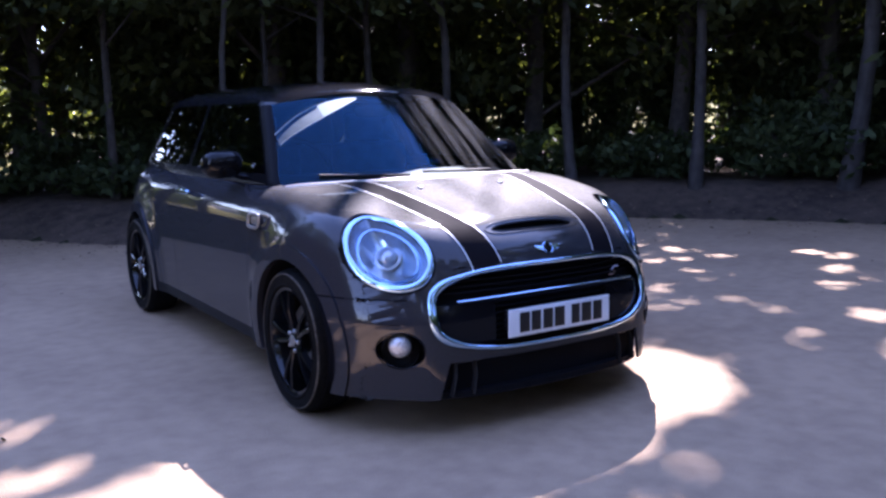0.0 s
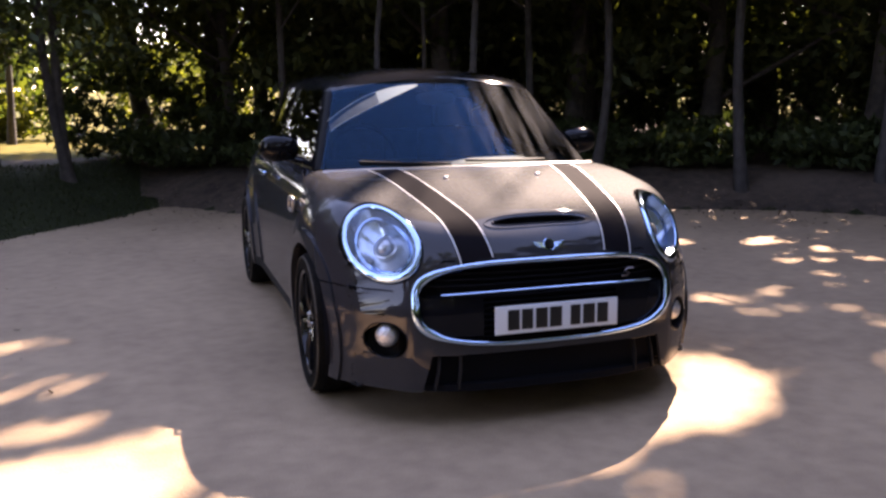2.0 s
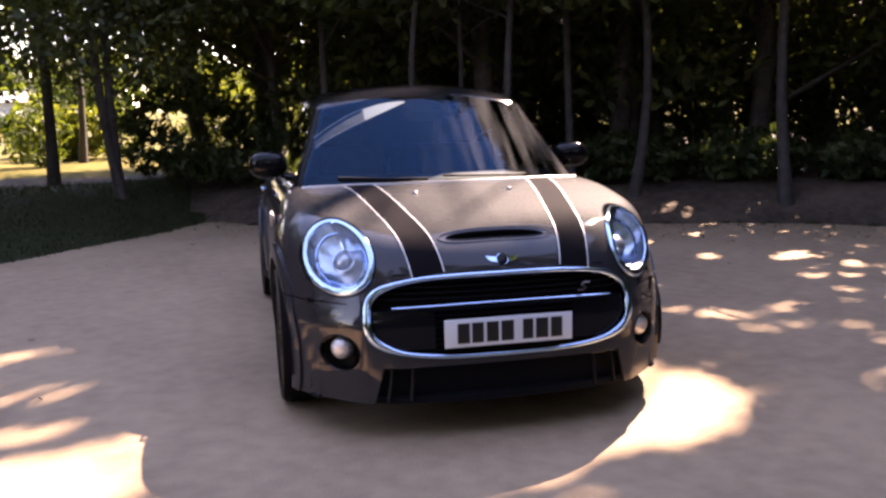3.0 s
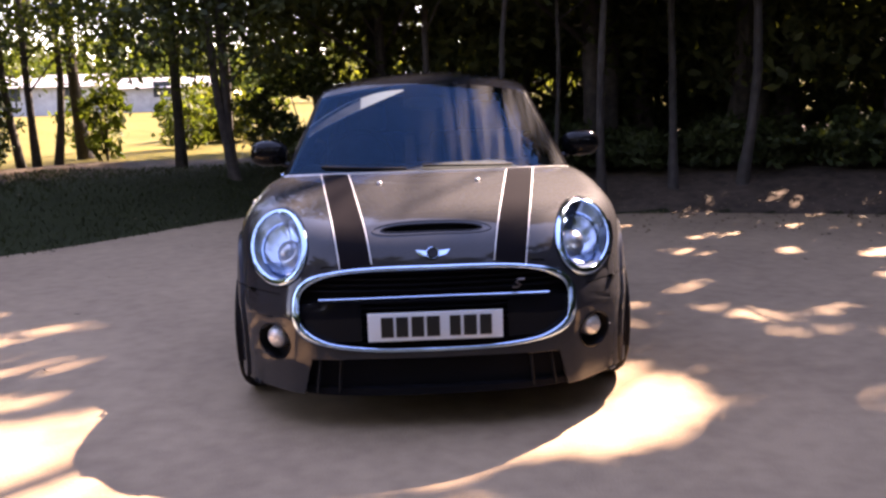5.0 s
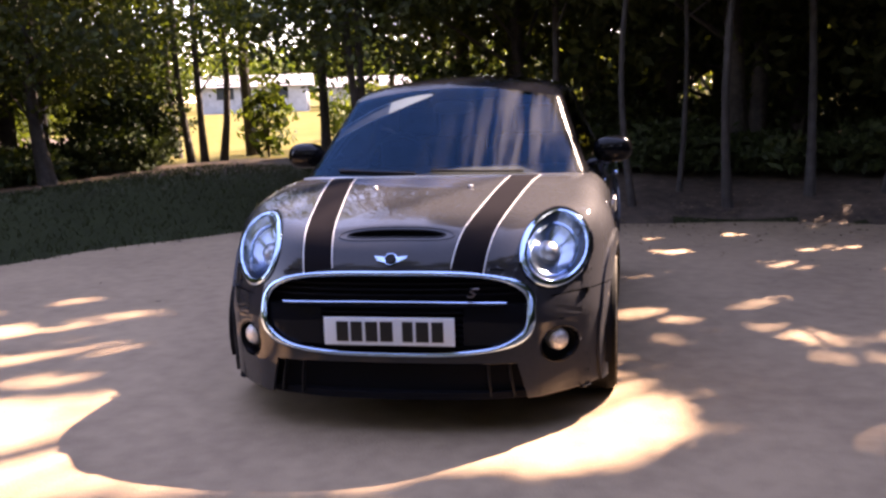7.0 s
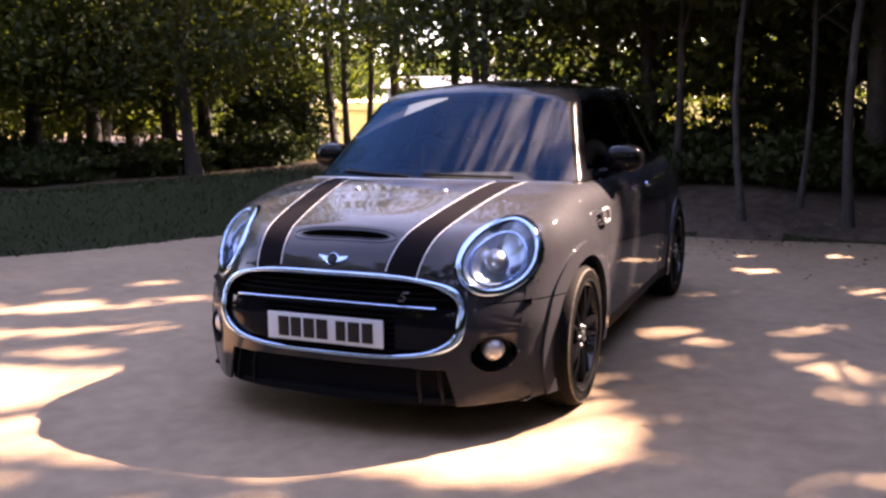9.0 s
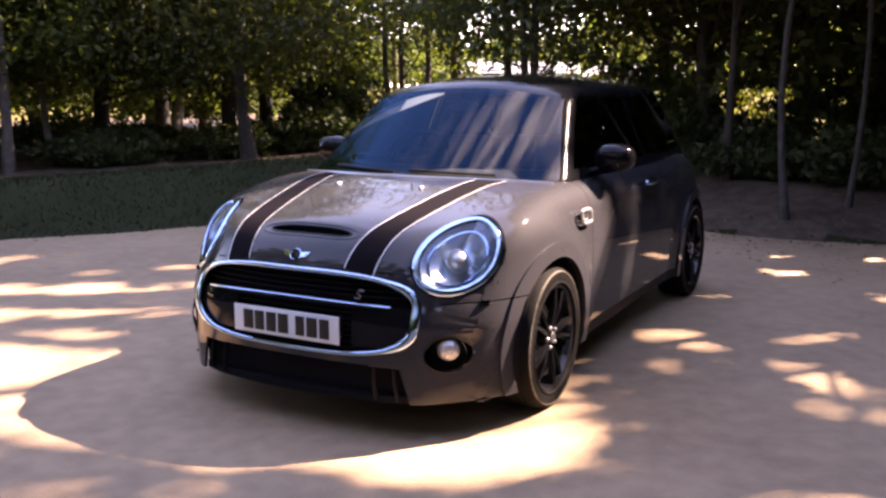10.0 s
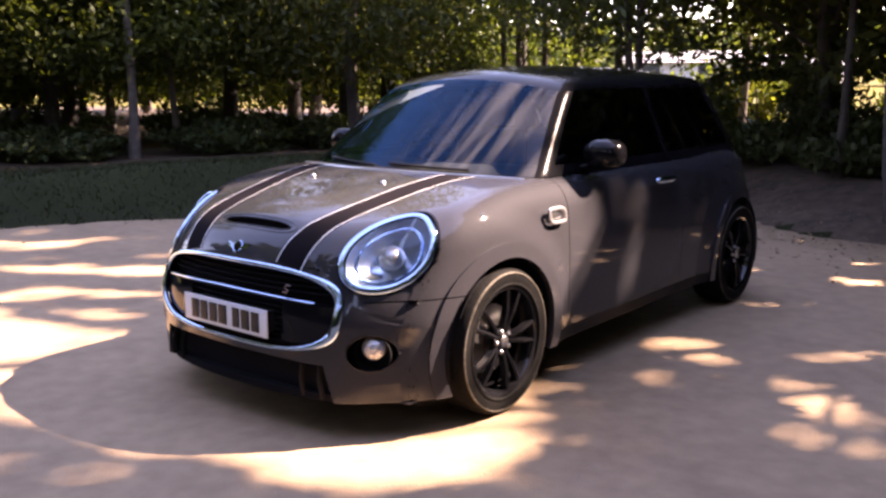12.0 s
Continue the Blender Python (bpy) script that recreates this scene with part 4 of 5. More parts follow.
for fn in (lamp_f, grille_f, fog_f, lower_grille_f, arch_f(AXLE_F, 0.352), arch_f(AXLE_R, 0.352), arch_f(AXLE_F, 0.415), arch_f(AXLE_R, 0.415), seam_bonnet, seam_cowl,
           lambda P: P[:, 1] - DOOR_Y0 + GAP, lambda P: P[:, 1] - DOOR_Y0 - GAP, lambda P: P[:, 1] - DOOR_Y1 + GAP, lambda P: P[:, 1] - DOOR_Y1 - GAP,
           lambda P: seam_bumper(P) + GAP, lambda P: seam_bumper(P) - GAP, lambda P: P[:, 2] - 0.262, lambda P: P[:, 2] - 0.202, lambda P: P[:, 2] - 0.155, scoop_f, lambda P: np.where(P[:, 1] > 0.9, cabin(P + np.array([0, 0, 0.012])), 1.0)):
    cut(body, fn)
body.normal_update()
C = centres_of(body)
in_lamp, in_grille, in_fog, in_low = lamp_f(C) < 0, grille_f(C) < 0, fog_f(C) < 0, lower_grille_f(C) < 0
in_arch = (arch_f(AXLE_F, 0.352)(C) < 0) | (arch_f(AXLE_R, 0.352)(C) < 0)
in_lip = ((arch_f(AXLE_F, 0.415)(C) < 0) | (arch_f(AXLE_R, 0.415)(C) < 0)) & ~in_arch
hole = (C[:, 2] < np.where(C[:, 1] < 0.55, 0.155, 0.202)) | (gap_f(C) < 0) | in_lamp | in_grille | in_fog | in_low | in_arch | (scoop_f(C) < 0) | (np.where(C[:, 1] > 0.9, cabin(C + np.array([0, 0, 0.012])), 1.0) < 0)
front_zone = seam_cowl(C) < 0
is_bumper = (seam_bumper(C) < 0) & (C[:, 1] < 0.9) & front_zone & ~hole & ~in_lip & (arch_f(AXLE_F, 0.352)(C) > 0) & (C[:, 1] < AXLE_F)
is_bonnet = ~is_bumper & front_zone & (seam_bonnet(C) > 0) & ~hole & ~in_lip
rest = ~is_bumper & ~is_bonnet & ~hole & ~in_lip
is_cowl = rest & (seam_cowl(C) > 0) & (C[:, 1] < 1.35) & (C[:, 2] > 0.915) & (np.abs(C[:, 0]) < 0.69)
rest &= ~is_cowl
is_door = rest & (C[:, 1] > DOOR_Y0) & (C[:, 1] < DOOR_Y1) & (C[:, 2] > 0.262)
is_sill = rest & (C[:, 2] < 0.262) & (C[:, 1] > AXLE_F)
is_wing = rest & ~is_door & ~is_sill & (C[:, 1] < DOOR_Y0 + 0.02)
is_rear = rest & ~is_door & ~is_sill & ~is_wing


def on_bonnet(x, u):
    """The bonnet's skin along a line from its front edge (u = 0) to its rear edge (u = 1)."""
    way = Vector((0, 0.5, -0.866))
    aim = Vector((x, 0.085, 0.655)).lerp(Vector((x, 0.893 + 0.42 * x * x, 0.955)), u)
    p, n, _, _ = body_tree.ray_cast(aim - way, way)
    return p, n if n.z > 0 else -n


def bonnet_band(x0, x1, lift, across=4, along=70):
    """A strip on the bonnet between two lines; x0 and x1 give its edges at u."""
    verts, faces = [], []
    for j in range(along + 1):
        u = 0.005 + 0.99 * j / along
        for i in range(across + 1):
            p, n = on_bonnet(x0(u) + (x1(u) - x0(u)) * i / across, u)
            verts.append(p + n * lift)
    w = across + 1
    for j in range(along):
        for i in range(across):
            faces.append((j * w + i, j * w + i + 1, (j + 1) * w + i + 1, (j + 1) * w + i))
    bm = bm_of(verts, faces)
    bm.normal_update()
    if sum(f.normal.z for f in bm.faces) < 0:
        bmesh.ops.reverse_faces(bm, faces=bm.faces[:])
    return bm


# black stripes with white edges, laid on the bonnet
for s in (-1, 1):
    finish("stripe", bonnet_band(lambda u: s * (0.240 + 0.142 * u), lambda u: s * (0.360 + 0.150 * u), 0.0022, 6), M_STRIPE, car, "black bonnet stripe")
    finish("pinstripe", bonnet_band(lambda u: s * (0.2355 + 0.142 * u), lambda u: s * (0.240 + 0.142 * u), 0.0026, 1), M_PIN, car, "white edge line")
    finish("pinstripe", bonnet_band(lambda u: s * (0.360 + 0.150 * u), lambda u: s * (0.3645 + 0.150 * u), 0.0026, 1), M_PIN, car, "white edge line")
finish("bonnet", take(body, is_bonnet, 0, 0.012), M_PAINT, car, "grey metallic bonnet with an air scoop")
finish("front_bumper", take(body, is_bumper, 0, 0.012), M_PAINT, car)
for s in (-1, 1):
    finish("wing", take(body, is_wing & (np.sign(C[:, 0]) == s), 0, 0.012), M_PAINT, car)
    door = finish("door", take(body, is_door & (np.sign(C[:, 0]) == s), 0, 0.012), M_PAINT, car)
    finish("sill", take(body, is_sill & (np.sign(C[:, 0]) == s) & (C[:, 1] < AXLE_R), 0, 0.012), M_PLASTIC, car, "black plastic sill")
    hb = blob(s * 0.856, 2.20, 0.86, 0.018, 0.11, 0.018, 3)
    finish("door_handle", hb, M_CHROME_SKY, door, "chrome door handle")
    for ax in (AXLE_F, AXLE_R):
        sel = in_lip & ~hole & (np.sign(C[:, 0]) == s) & (np.abs(C[:, 1] - ax) < 0.6)
        finish("arch_trim", take(body, sel, 0.011, 0.03), M_PAINT, car)
finish("rear_body", take(body, is_rear, 0, 0.012), M_PAINT, car)
finish("rear_bumper", take(body, is_sill & (C[:, 1] > AXLE_R), 0, 0.012), M_PLASTIC, car)
finish("cowl", take(body, is_cowl, -0.006, 0.01), M_PLASTIC, car, "black plastic cowl under the windscreen")
body.free()
# a dark hull within, behind the panels
hv, hf = shell(np.linspace(-0.9, 0.9, 40), np.linspace(0, 3.85, 80), np.linspace(0.16, 1.0, 20), lambda P: lower_body(P) + 0.07)
hull = bm_of(hv.tolist(), hf)
HC = centres_of(hull)
drop = (np.abs(HC[:, 0]) > 0.5) & ((np.hypot(HC[:, 1] - AXLE_F, HC[:, 2] - WHEEL_R) < 0.38) | (np.hypot(HC[:, 1] - AXLE_R, HC[:, 2] - WHEEL_R) < 0.38))
drop |= lamp_f(HC, 0.03) < 0
drop |= (HC[:, 2] > 0.8) & (HC[:, 1] > 1.0)
finish("inner_hull", take(hull, ~drop), M_DARK, car)
hull.free()
# wheel housings
for s in (-1, 1):
    for ax in (AXLE_F, AXLE_R):
        lb = lathe([(0.0, s * 0.50), (0.36, s * 0.50), (0.36, s * 0.845)], 40)
        bmesh.ops.translate(lb, verts=lb.verts[:], vec=(0, ax, WHEEL_R))
        bmesh.ops.bisect_plane(lb, geom=lb.verts[:] + lb.edges[:] + lb.faces[:], plane_co=(0, 0, 0.21), plane_no=(0, 0, -1), clear_outer=True)
        finish("arch_liner", lb, M_DARK, car)

# grille: chrome surround, bar, mesh slats, plate
gp, gu = [], []
for k in range(120):
    t = 2 * math.pi * k / 120
    c, s = math.cos(t), math.sin(t)
    x, z = GR_A * math.copysign(abs(c) ** (2 / 3.2), c), GR_Z + GR_B * math.copysign(abs(s) ** (2 / 3.2), s)
    p, n = on_front(x, z)
    gp.append(p + n * 0.002)
    gu.append(n)
ring_w = [1.0 + 0.75 * smooth_step(0.40, 0.53, abs(p.x)) for p in gp]
finish("grille_surround", sweep(gp, oval(0.0105, 0.011, 14), True, gu, ring_w), M_CHROME_SKY, car, "chrome grille surround")
for k in range(13):
    z = GR_Z - 0.135 + 0.27 * k / 12
    half = GR_A * (1 - min(1, abs((z - GR_Z) / GR_B)) ** 3.2) ** (1 / 3.2) - 0.012
    if abs(z - 0.545) < 0.012:
        continue
    pts = [(x, on_front(x, z)[0].y + 0.042, z) for x in np.linspace(-half, half, 21)]
    finish("grille_slat", sweep(pts, [(-0.004, -0.012), (0.004, -0.012), (0.004, 0.012), (-0.004, 0.012)], False, [(0, -1, 0)] * 21), M_DARK, car)
gb = [(x, on_front(x, z)[0].y + 0.058, z) for z in np.linspace(GR_Z - GR_B, GR_Z + GR_B, 9) for x in np.linspace(-GR_A, GR_A, 31)]
gfs = [(j * 31 + i, j * 31 + i + 1, (j + 1) * 31 + i + 1, (j + 1) * 31 + i) for j in range(8) for i in range(30)]
finish("grille_back", bm_of(gb, gfs), M_DARK, car)
for s in (-1, 1):
    blank = []
    for z in np.linspace(0.372, 0.522, 9):
        end = GR_A * (1 - abs((z - GR_Z) / GR_B) ** 3.2) ** (1 / 3.2) - 0.02
        for x in np.linspace(0.285, end, 12):
            blank.append((s * x, on_front(s * x, z)[0].y + 0.014, z))
    finish("grille_blank", bm_of(blank, [(j * 12 + i, j * 12 + i + 1, (j + 1) * 12 + i + 1, (j + 1) * 12 + i) for j in range(8) for i in range(11)]), M_BLACK, car, "glossy black blanking panel in the grille", recalc=True)
half = 0.452
pts = [(x, on_front(x, 0.545)[0].y - 0.004, 0.548 - 0.01 * (x / half) ** 2) for x in np.linspace(-half, half, 31)]
finish("grille_bar", sweep(pts, oval(0.0055, 0.008), False, [(0, -1, 0)] * 31), M_CHROME_SKY, car, "chrome bar across the grille")

plate = finish("number_plate", block(0, 0.004, 0.438, 0.52, 0.008, 0.111, 0.003), M_PLATE, car, "white number plate with dark characters")
finish("plate_mount", block(0, 0.045, 0.438, 0.46, 0.074, 0.085, 0.006), M_PLASTIC, plate)
for cxp, wd in ((-0.185, 0.048), (-0.128, 0.046), (-0.068, 0.048), (-0.008, 0.05), (0.076, 0.042), (0.134, 0.05), (0.194, 0.046)):
    finish("plate_mark", block(cxp, -0.0015, 0.438, wd, 0.004, 0.079, 0.001), M_INK, plate)


# headlamps
def headlamp(s):
    lamp = empty("headlamp")
    lamp.parent = car
    tagged(lamp, label="round headlamp with a chrome ring")
    c0, s0 = math.cos(0.25), math.sin(0.25)

    def rim(scale, t):
        u, v = LAMP_A * scale * math.cos(t), LAMP_B * scale * math.sin(t)
        return s * (LAMP_X + u * c0 - v * s0), LAMP_Z + u * s0 + v * c0

    pts, ups = [], []
    for k in range(72):
        x, z = rim(0.90, 2 * math.pi * k / 72)
        p, n = on_front(x, z)
        pts.append(p + n * 0.004)
        ups.append(n)
    finish("chrome_ring", sweep(pts, oval(0.015, 0.008, 12), True, ups), M_CHROME_SKY, lamp, "chrome headlamp ring")
    out = []
    for k in range(72):
        x, z = rim(1.0, 2 * math.pi * k / 72)
        p, n = on_front(x, z)
        out.append(p - n * 0.004)
    finish("bezel", sweep(out, oval(0.008, 0.006, 8), True, ups), M_BLACK, lamp)
    # lens: a dome over the ring; bowl: a reflector within
    centre = sum((Vector(p) for p in pts), Vector()) / len(pts)
    n0 = sum((Vector(u) for u in ups), Vector()).normalized()

    def dome(depth, shrink, rings):
        verts, faces = [], []
        for j in range(rings + 1):
            f = j / rings
            for p in pts:
                verts.append(centre + (Vector(p) - centre) * f * shrink + n0 * depth * (1 - f * f))
        m = len(pts)
        for j in range(rings):
            for k in range(m):
                k2 = (k + 1) % m
                faces.append((j * m + k, (j + 1) * m + k, (j + 1) * m + k2, j * m + k2))
        bm = bm_of(verts, faces)
        bmesh.ops.remove_doubles(bm, verts=bm.verts[:], dist=1e-5)
        bmesh.ops.recalc_face_normals(bm, faces=bm.faces[:])
        return bm

    lens = finish("lens", dome(0.022, 0.97, 8), M_LENS, lamp, "clear lamp lens")
    lens.visible_shadow = False
    finish("reflector", dome(-0.075, 0.95, 8), M_REFLECTOR_SKY, lamp, "bright reflector bowl")
    pr = lathe([(0.0, -0.012), (0.022, -0.009), (0.038, 0.002), (0.044, 0.02), (0.052, 0.022), (0.056, 0.05)], 32, "y")
    turn = Vector((0, -1, 0)).rotation_difference(n0).to_matrix().to_4x4()
    pr.transform(Matrix.Translation(centre - n0 * 0.045 + Vector((0, 0, 0.012))) @ turn)
    finish("projector", pr, M_SATIN, lamp, "projector lamp")
    band = [centre + (Vector(p) - centre) * 0.72 - n0 * 0.028 for p in pts]
    finish("light_guide", sweep(band, oval(0.006, 0.006, 8), True, ups), M_CHROME_SKY, lamp)


headlamp(-1)
headlamp(1)


# fog lamps in their dark housings, with a chrome edge
def fog_lamp(s):
    root = empty("fog_lamp")
    root.parent = car
    tagged(root, label="round fog lamp in the bumper")
    pts, ups = [], []
    for k in range(40):
        t = 2 * math.pi * k / 40
        p, n = on_front(s * (0.648 + 0.071 * math.cos(t)), 0.355 + 0.071 * math.sin(t))
        pts.append(p)
        ups.append(n)
    finish("rim", sweep(pts, oval(0.003, 0.004, 8), True, ups), M_BLACK, root, "thin black rim")
    c, n = on_front(s * 0.645, 0.36)
    turn = Vector((0, -1, 0)).rotation_difference(Vector((n.x * 0.6, n.y, 0)).normalized()).to_matrix().to_4x4()
    cup = lathe([(0.0, 0.05), (0.074, 0.05), (0.072, 0.0)], 32, "y")
    cup.transform(Matrix.Translation(c + Vector((0, 0.012, -0.01))) @ turn)
    finish("housing", cup, M_PLASTIC, root, "black housing")
    lamp = lathe([(0.0, -0.012), (0.02, -0.010), (0.036, -0.003), (0.045, 0.01), (0.046, 0.04)], 32, "y")
    lamp.transform(Matrix.Translation(c + Vector((0, 0.014, 0.008))) @ turn)
    finish("lens", lamp, M_FOGLENS, root, "bright fog lamp lens")


fog_lamp(-1)
fog_lamp(1)

# lower intake and lip
lb = [(x, on_front(x, z)[0].y + 0.05, z) for z in np.linspace(0.15, 0.31, 4) for x in np.linspace(-0.56, 0.56, 25)]
finish("lower_intake", bm_of(lb, [(j * 25 + i, j * 25 + i + 1, (j + 1) * 25 + i + 1, (j + 1) * 25 + i) for j in range(3) for i in range(24)]), M_DARK, car)
pts = [(x, float(np.interp(abs(x), *NOSE)) + 0.055 + 0.06 * (abs(x) / 0.8) ** 2, 0.165) for x in np.linspace(-0.53, 0.53, 61)]
finish("front_lip", sweep(pts, [(-0.016, -0.02), (0.012, -0.02), (0.016, 0.0), (0.012, 0.05), (-0.016, 0.05)], False, [(0, -1, 0)] * 61), M_DARK, car, "black lip under the bumper")

# ducts at the ends of the lower intake
for s in (-1, 1):
    for x, lean in ((0.375, 0.01), (0.455, 0.02)):
        y = on_front(s * x, 0.25)[0].y
        fin = sweep([Vector((s * x, y + 0.03, 0.30)), Vector((s * (x + lean * 0.4), y + 0.016, 0.24)), Vector((s * (x + lean), y + 0.024, 0.165))], oval(0.006, 0.014, 8), False, [(0, -1, 0)] * 3)
        finish("duct_fin", fin, M_PLASTIC, car, "upright fin beside the lower intake")
    finish("duct_shelf", sweep([Vector((s * 0.36, on_front(s * 0.36, 0.3)[0].y + 0.012, 0.302)), Vector((s * 0.49, on_front(s * 0.49, 0.3)[0].y + 0.012, 0.302))], oval(0.006, 0.005, 8), False, [(0, -1, 0)] * 2), M_PAINT, car, "thin trim over the duct")

# bonnet: scoop mouth, badge, washer jets, rear edge
tray_v = []
for k in range(41):
    x = -0.215 + 0.43 * k / 40
    for dy, deep in ((-0.030, 0.006), (-0.018, 0.05), (0.03, 0.05), (0.045, 0.012)):
        p, n = on_top(x, SCOOP_Y + dy)
        tray_v.append((p.x, p.y, p.z - deep))
scoop = finish("scoop_mouth", bm_of(tray_v, [(4 * k + i, 4 * k + 4 + i, 4 * k + 5 + i, 4 * k + 1 + i) for k in range(40) for i in range(3)]), M_DARK, car, "black mouth of the bonnet scoop")
for grow, thick, mat, nm in ((1.0, 0.0035, M_BLACK, "scoop_rim"), (1.17, 0.004, M_PAINT, "scoop_lip")):
    rim_p, rim_u = [], []
    for k in range(64):
        t = 2 * math.pi * k / 64
        p, n = on_top(0.202 * grow * math.copysign(abs(math.cos(t)) ** 0.5, math.cos(t)), SCOOP_Y + 0.021 * grow ** 3 * math.sin(t))
        rim_p.append(p)
        rim_u.append(n)
    finish(nm, sweep(rim_p, oval(thick, thick * 0.8, 8), True, rim_u), mat, scoop)
bc, bn = on_front(0, 0.706)
turn = Vector((0, -1, 0)).rotation_difference(bn).to_matrix().to_4x4()
badge = lathe([(0.0, -0.006), (0.020, -0.005), (0.022, 0.0)], 32, "y")
badge.transform(Matrix.Translation(bc) @ turn)
badge_ob = finish("bonnet_badge", badge, M_BLACK, car, "winged bonnet badge, a plain dark disc")
ring = sweep([Vector((0.024 * math.cos(t), 0, 0.024 * math.sin(t))) for t in np.linspace(0, 2 * math.pi, 33)[:-1]], oval(0.0035, 0.005, 8), True, [(0, -1, 0)] * 32)
ring.transform(Matrix.Translation(bc) @ turn)
finish("badge_ring", ring, M_CHROME_SKY, badge_ob)
for s in (-1, 1):
    wing = bm_of([(s * 0.024, -0.004, 0.010), (s * 0.068, -0.002, 0.016), (s * 0.060, -0.002, 0.004), (s * 0.052, -0.002, -0.006), (s * 0.024, -0.004, -0.014),
                  (s * 0.024, 0.004, 0.010), (s * 0.068, 0.004, 0.016), (s * 0.060, 0.004, 0.004), (s * 0.052, 0.004, -0.006), (s * 0.024, 0.004, -0.014)],
                 [(0, 1, 2, 3, 4), (9, 8, 7, 6, 5), (0, 5, 6, 1), (1, 6, 7, 2), (2, 7, 8, 3), (3, 8, 9, 4)])
    wing.transform(Matrix.Translation(bc) @ turn)
    finish("badge_wing", wing, M_CHROME_SKY, badge_ob, smooth=False, recalc=True)
    p, n = on_top(s * 0.222, 0.714)
    jet = blob(p.x, p.y, p.z + 0.003, 0.011, 0.013, 0.008, 2.5, 16)
    finish("washer_jet", jet, M_SATIN, car, "washer jet")
# silver strip added in place of the glint on the bonnet's rear lip
pts, ups = [], []
for x in np.linspace(-0.70, 0.70, 61):
    p, n = on_top(x, 0.905 + 0.42 * x * x)
    pts.append(p + n * 0.001)
    ups.append(n)
finish("bonnet_edge_shine", sweep(pts, oval(0.006, 0.005, 8), False, ups), M_SATIN, car, "silver strip for the shine along the bonnet's rear edge")

# cabin: windscreen, pillars, roof, side glass
cxs = np.concatenate([-np.arange(0.02, 0.80, 0.02)[::-1], np.arange(0, 0.80, 0.02)])
cverts, cfaces = shell(cxs, np.concatenate([np.arange(0.9, 2.0, 0.025), np.arange(2.0, 3.75, 0.05)]), np.arange(0.90, 1.46, 0.02), cabin)
cab = bm_of(cverts.tolist(), cfaces)


def screen_region(P):
    x, y, z = np.abs(P[:, 0]), P[:, 1], P[:, 2]
    off = y - screen_y(x, z)
    r = np.maximum(x - (side_x(y, z) - 0.030), z - (1.372 - 0.05 * (x / 0.5) ** 2))
    return np.where(off < 0.06, r, 1.0)


def side_region(P):
    x, y, z = np.abs(P[:, 0]), P[:, 1], P[:, 2]
    r = np.maximum(np.maximum(z - 1.325, 0.985 - z), np.maximum(screen_y(x, z) + 0.085 - y, y - (3.42 - 0.5 * (z - 0.95))))
    return np.where(x - side_x(y, z) > -0.03, r, 1.0)


def roof_region(P):
    return 1.315 - P[:, 2]


for fn in (screen_region, side_region, roof_region):
    cut(cab, fn)
cab.normal_update()
K = centres_of(cab)
glass_f, glass_s = screen_region(K) < 0, side_region(K) < 0
roof_m = (roof_region(K) < 0) & ~glass_f & ~glass_s
pane = finish("windscreen", take(cab, glass_f & (K[:, 2] > 0.94), 0.001), M_SCREEN, car, "windscreen reflecting sky and trees")
pane.visible_shadow = False
for s in (-1, 1):
    for nm, lo, hi in (("side_window", 0, 2.38), ("quarter_window", 2.46, 9)):
        finish(nm, take(cab, glass_s & (np.sign(K[:, 0]) == s) & (K[:, 1] > lo) & (K[:, 1] < hi), 0.001), M_SIDEGLASS, car, "dark side window")
finish("roof", take(cab, roof_m, 0, 0.02), M_BLACK, car, "black roof")
pillar = ~roof_m & ~glass_f & ~(glass_s & ((K[:, 1] < 2.38) | (K[:, 1] > 2.46))) & (K[:, 2] > 0.935)
for s in (-1, 1):
    for lo, hi in ((0.0, 2.2), (2.2, 2.7), (2.7, 9)):
        finish("pillar", take(cab, pillar & (np.sign(K[:, 0]) == s) & (K[:, 1] > lo) & (K[:, 1] <= hi), 0, 0.02), M_PILLAR, car, "black roof pillar")
cab.free()
# wipers
for x0, x1 in ((-0.10, -0.52), (0.42, -0.02)):
    pts = []
    for u in np.linspace(0, 1, 9):
        x = x0 + (x1 - x0) * u
        z = 0.965 + 0.012 * u
        pts.append((x, float(screen_y(x, z)) - 0.016, z))
    wiper = finish("wiper_arm", sweep(pts, oval(0.007, 0.006, 8), False, [(0, -0.6, 0.8)] * 9), M_PLASTIC, car, "black wiper")
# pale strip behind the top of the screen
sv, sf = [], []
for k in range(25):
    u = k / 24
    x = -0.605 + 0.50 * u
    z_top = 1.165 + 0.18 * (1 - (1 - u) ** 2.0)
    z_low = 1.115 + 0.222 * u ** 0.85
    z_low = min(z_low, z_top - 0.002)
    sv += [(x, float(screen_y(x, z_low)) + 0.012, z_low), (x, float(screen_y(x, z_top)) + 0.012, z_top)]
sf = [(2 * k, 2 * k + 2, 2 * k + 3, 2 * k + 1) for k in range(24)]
split = 13
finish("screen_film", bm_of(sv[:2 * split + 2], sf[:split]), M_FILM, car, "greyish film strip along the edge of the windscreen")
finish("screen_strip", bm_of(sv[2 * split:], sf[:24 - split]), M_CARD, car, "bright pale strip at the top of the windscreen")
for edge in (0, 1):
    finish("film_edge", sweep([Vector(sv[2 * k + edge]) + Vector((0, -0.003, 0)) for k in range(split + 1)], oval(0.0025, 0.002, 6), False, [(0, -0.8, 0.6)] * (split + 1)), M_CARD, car)


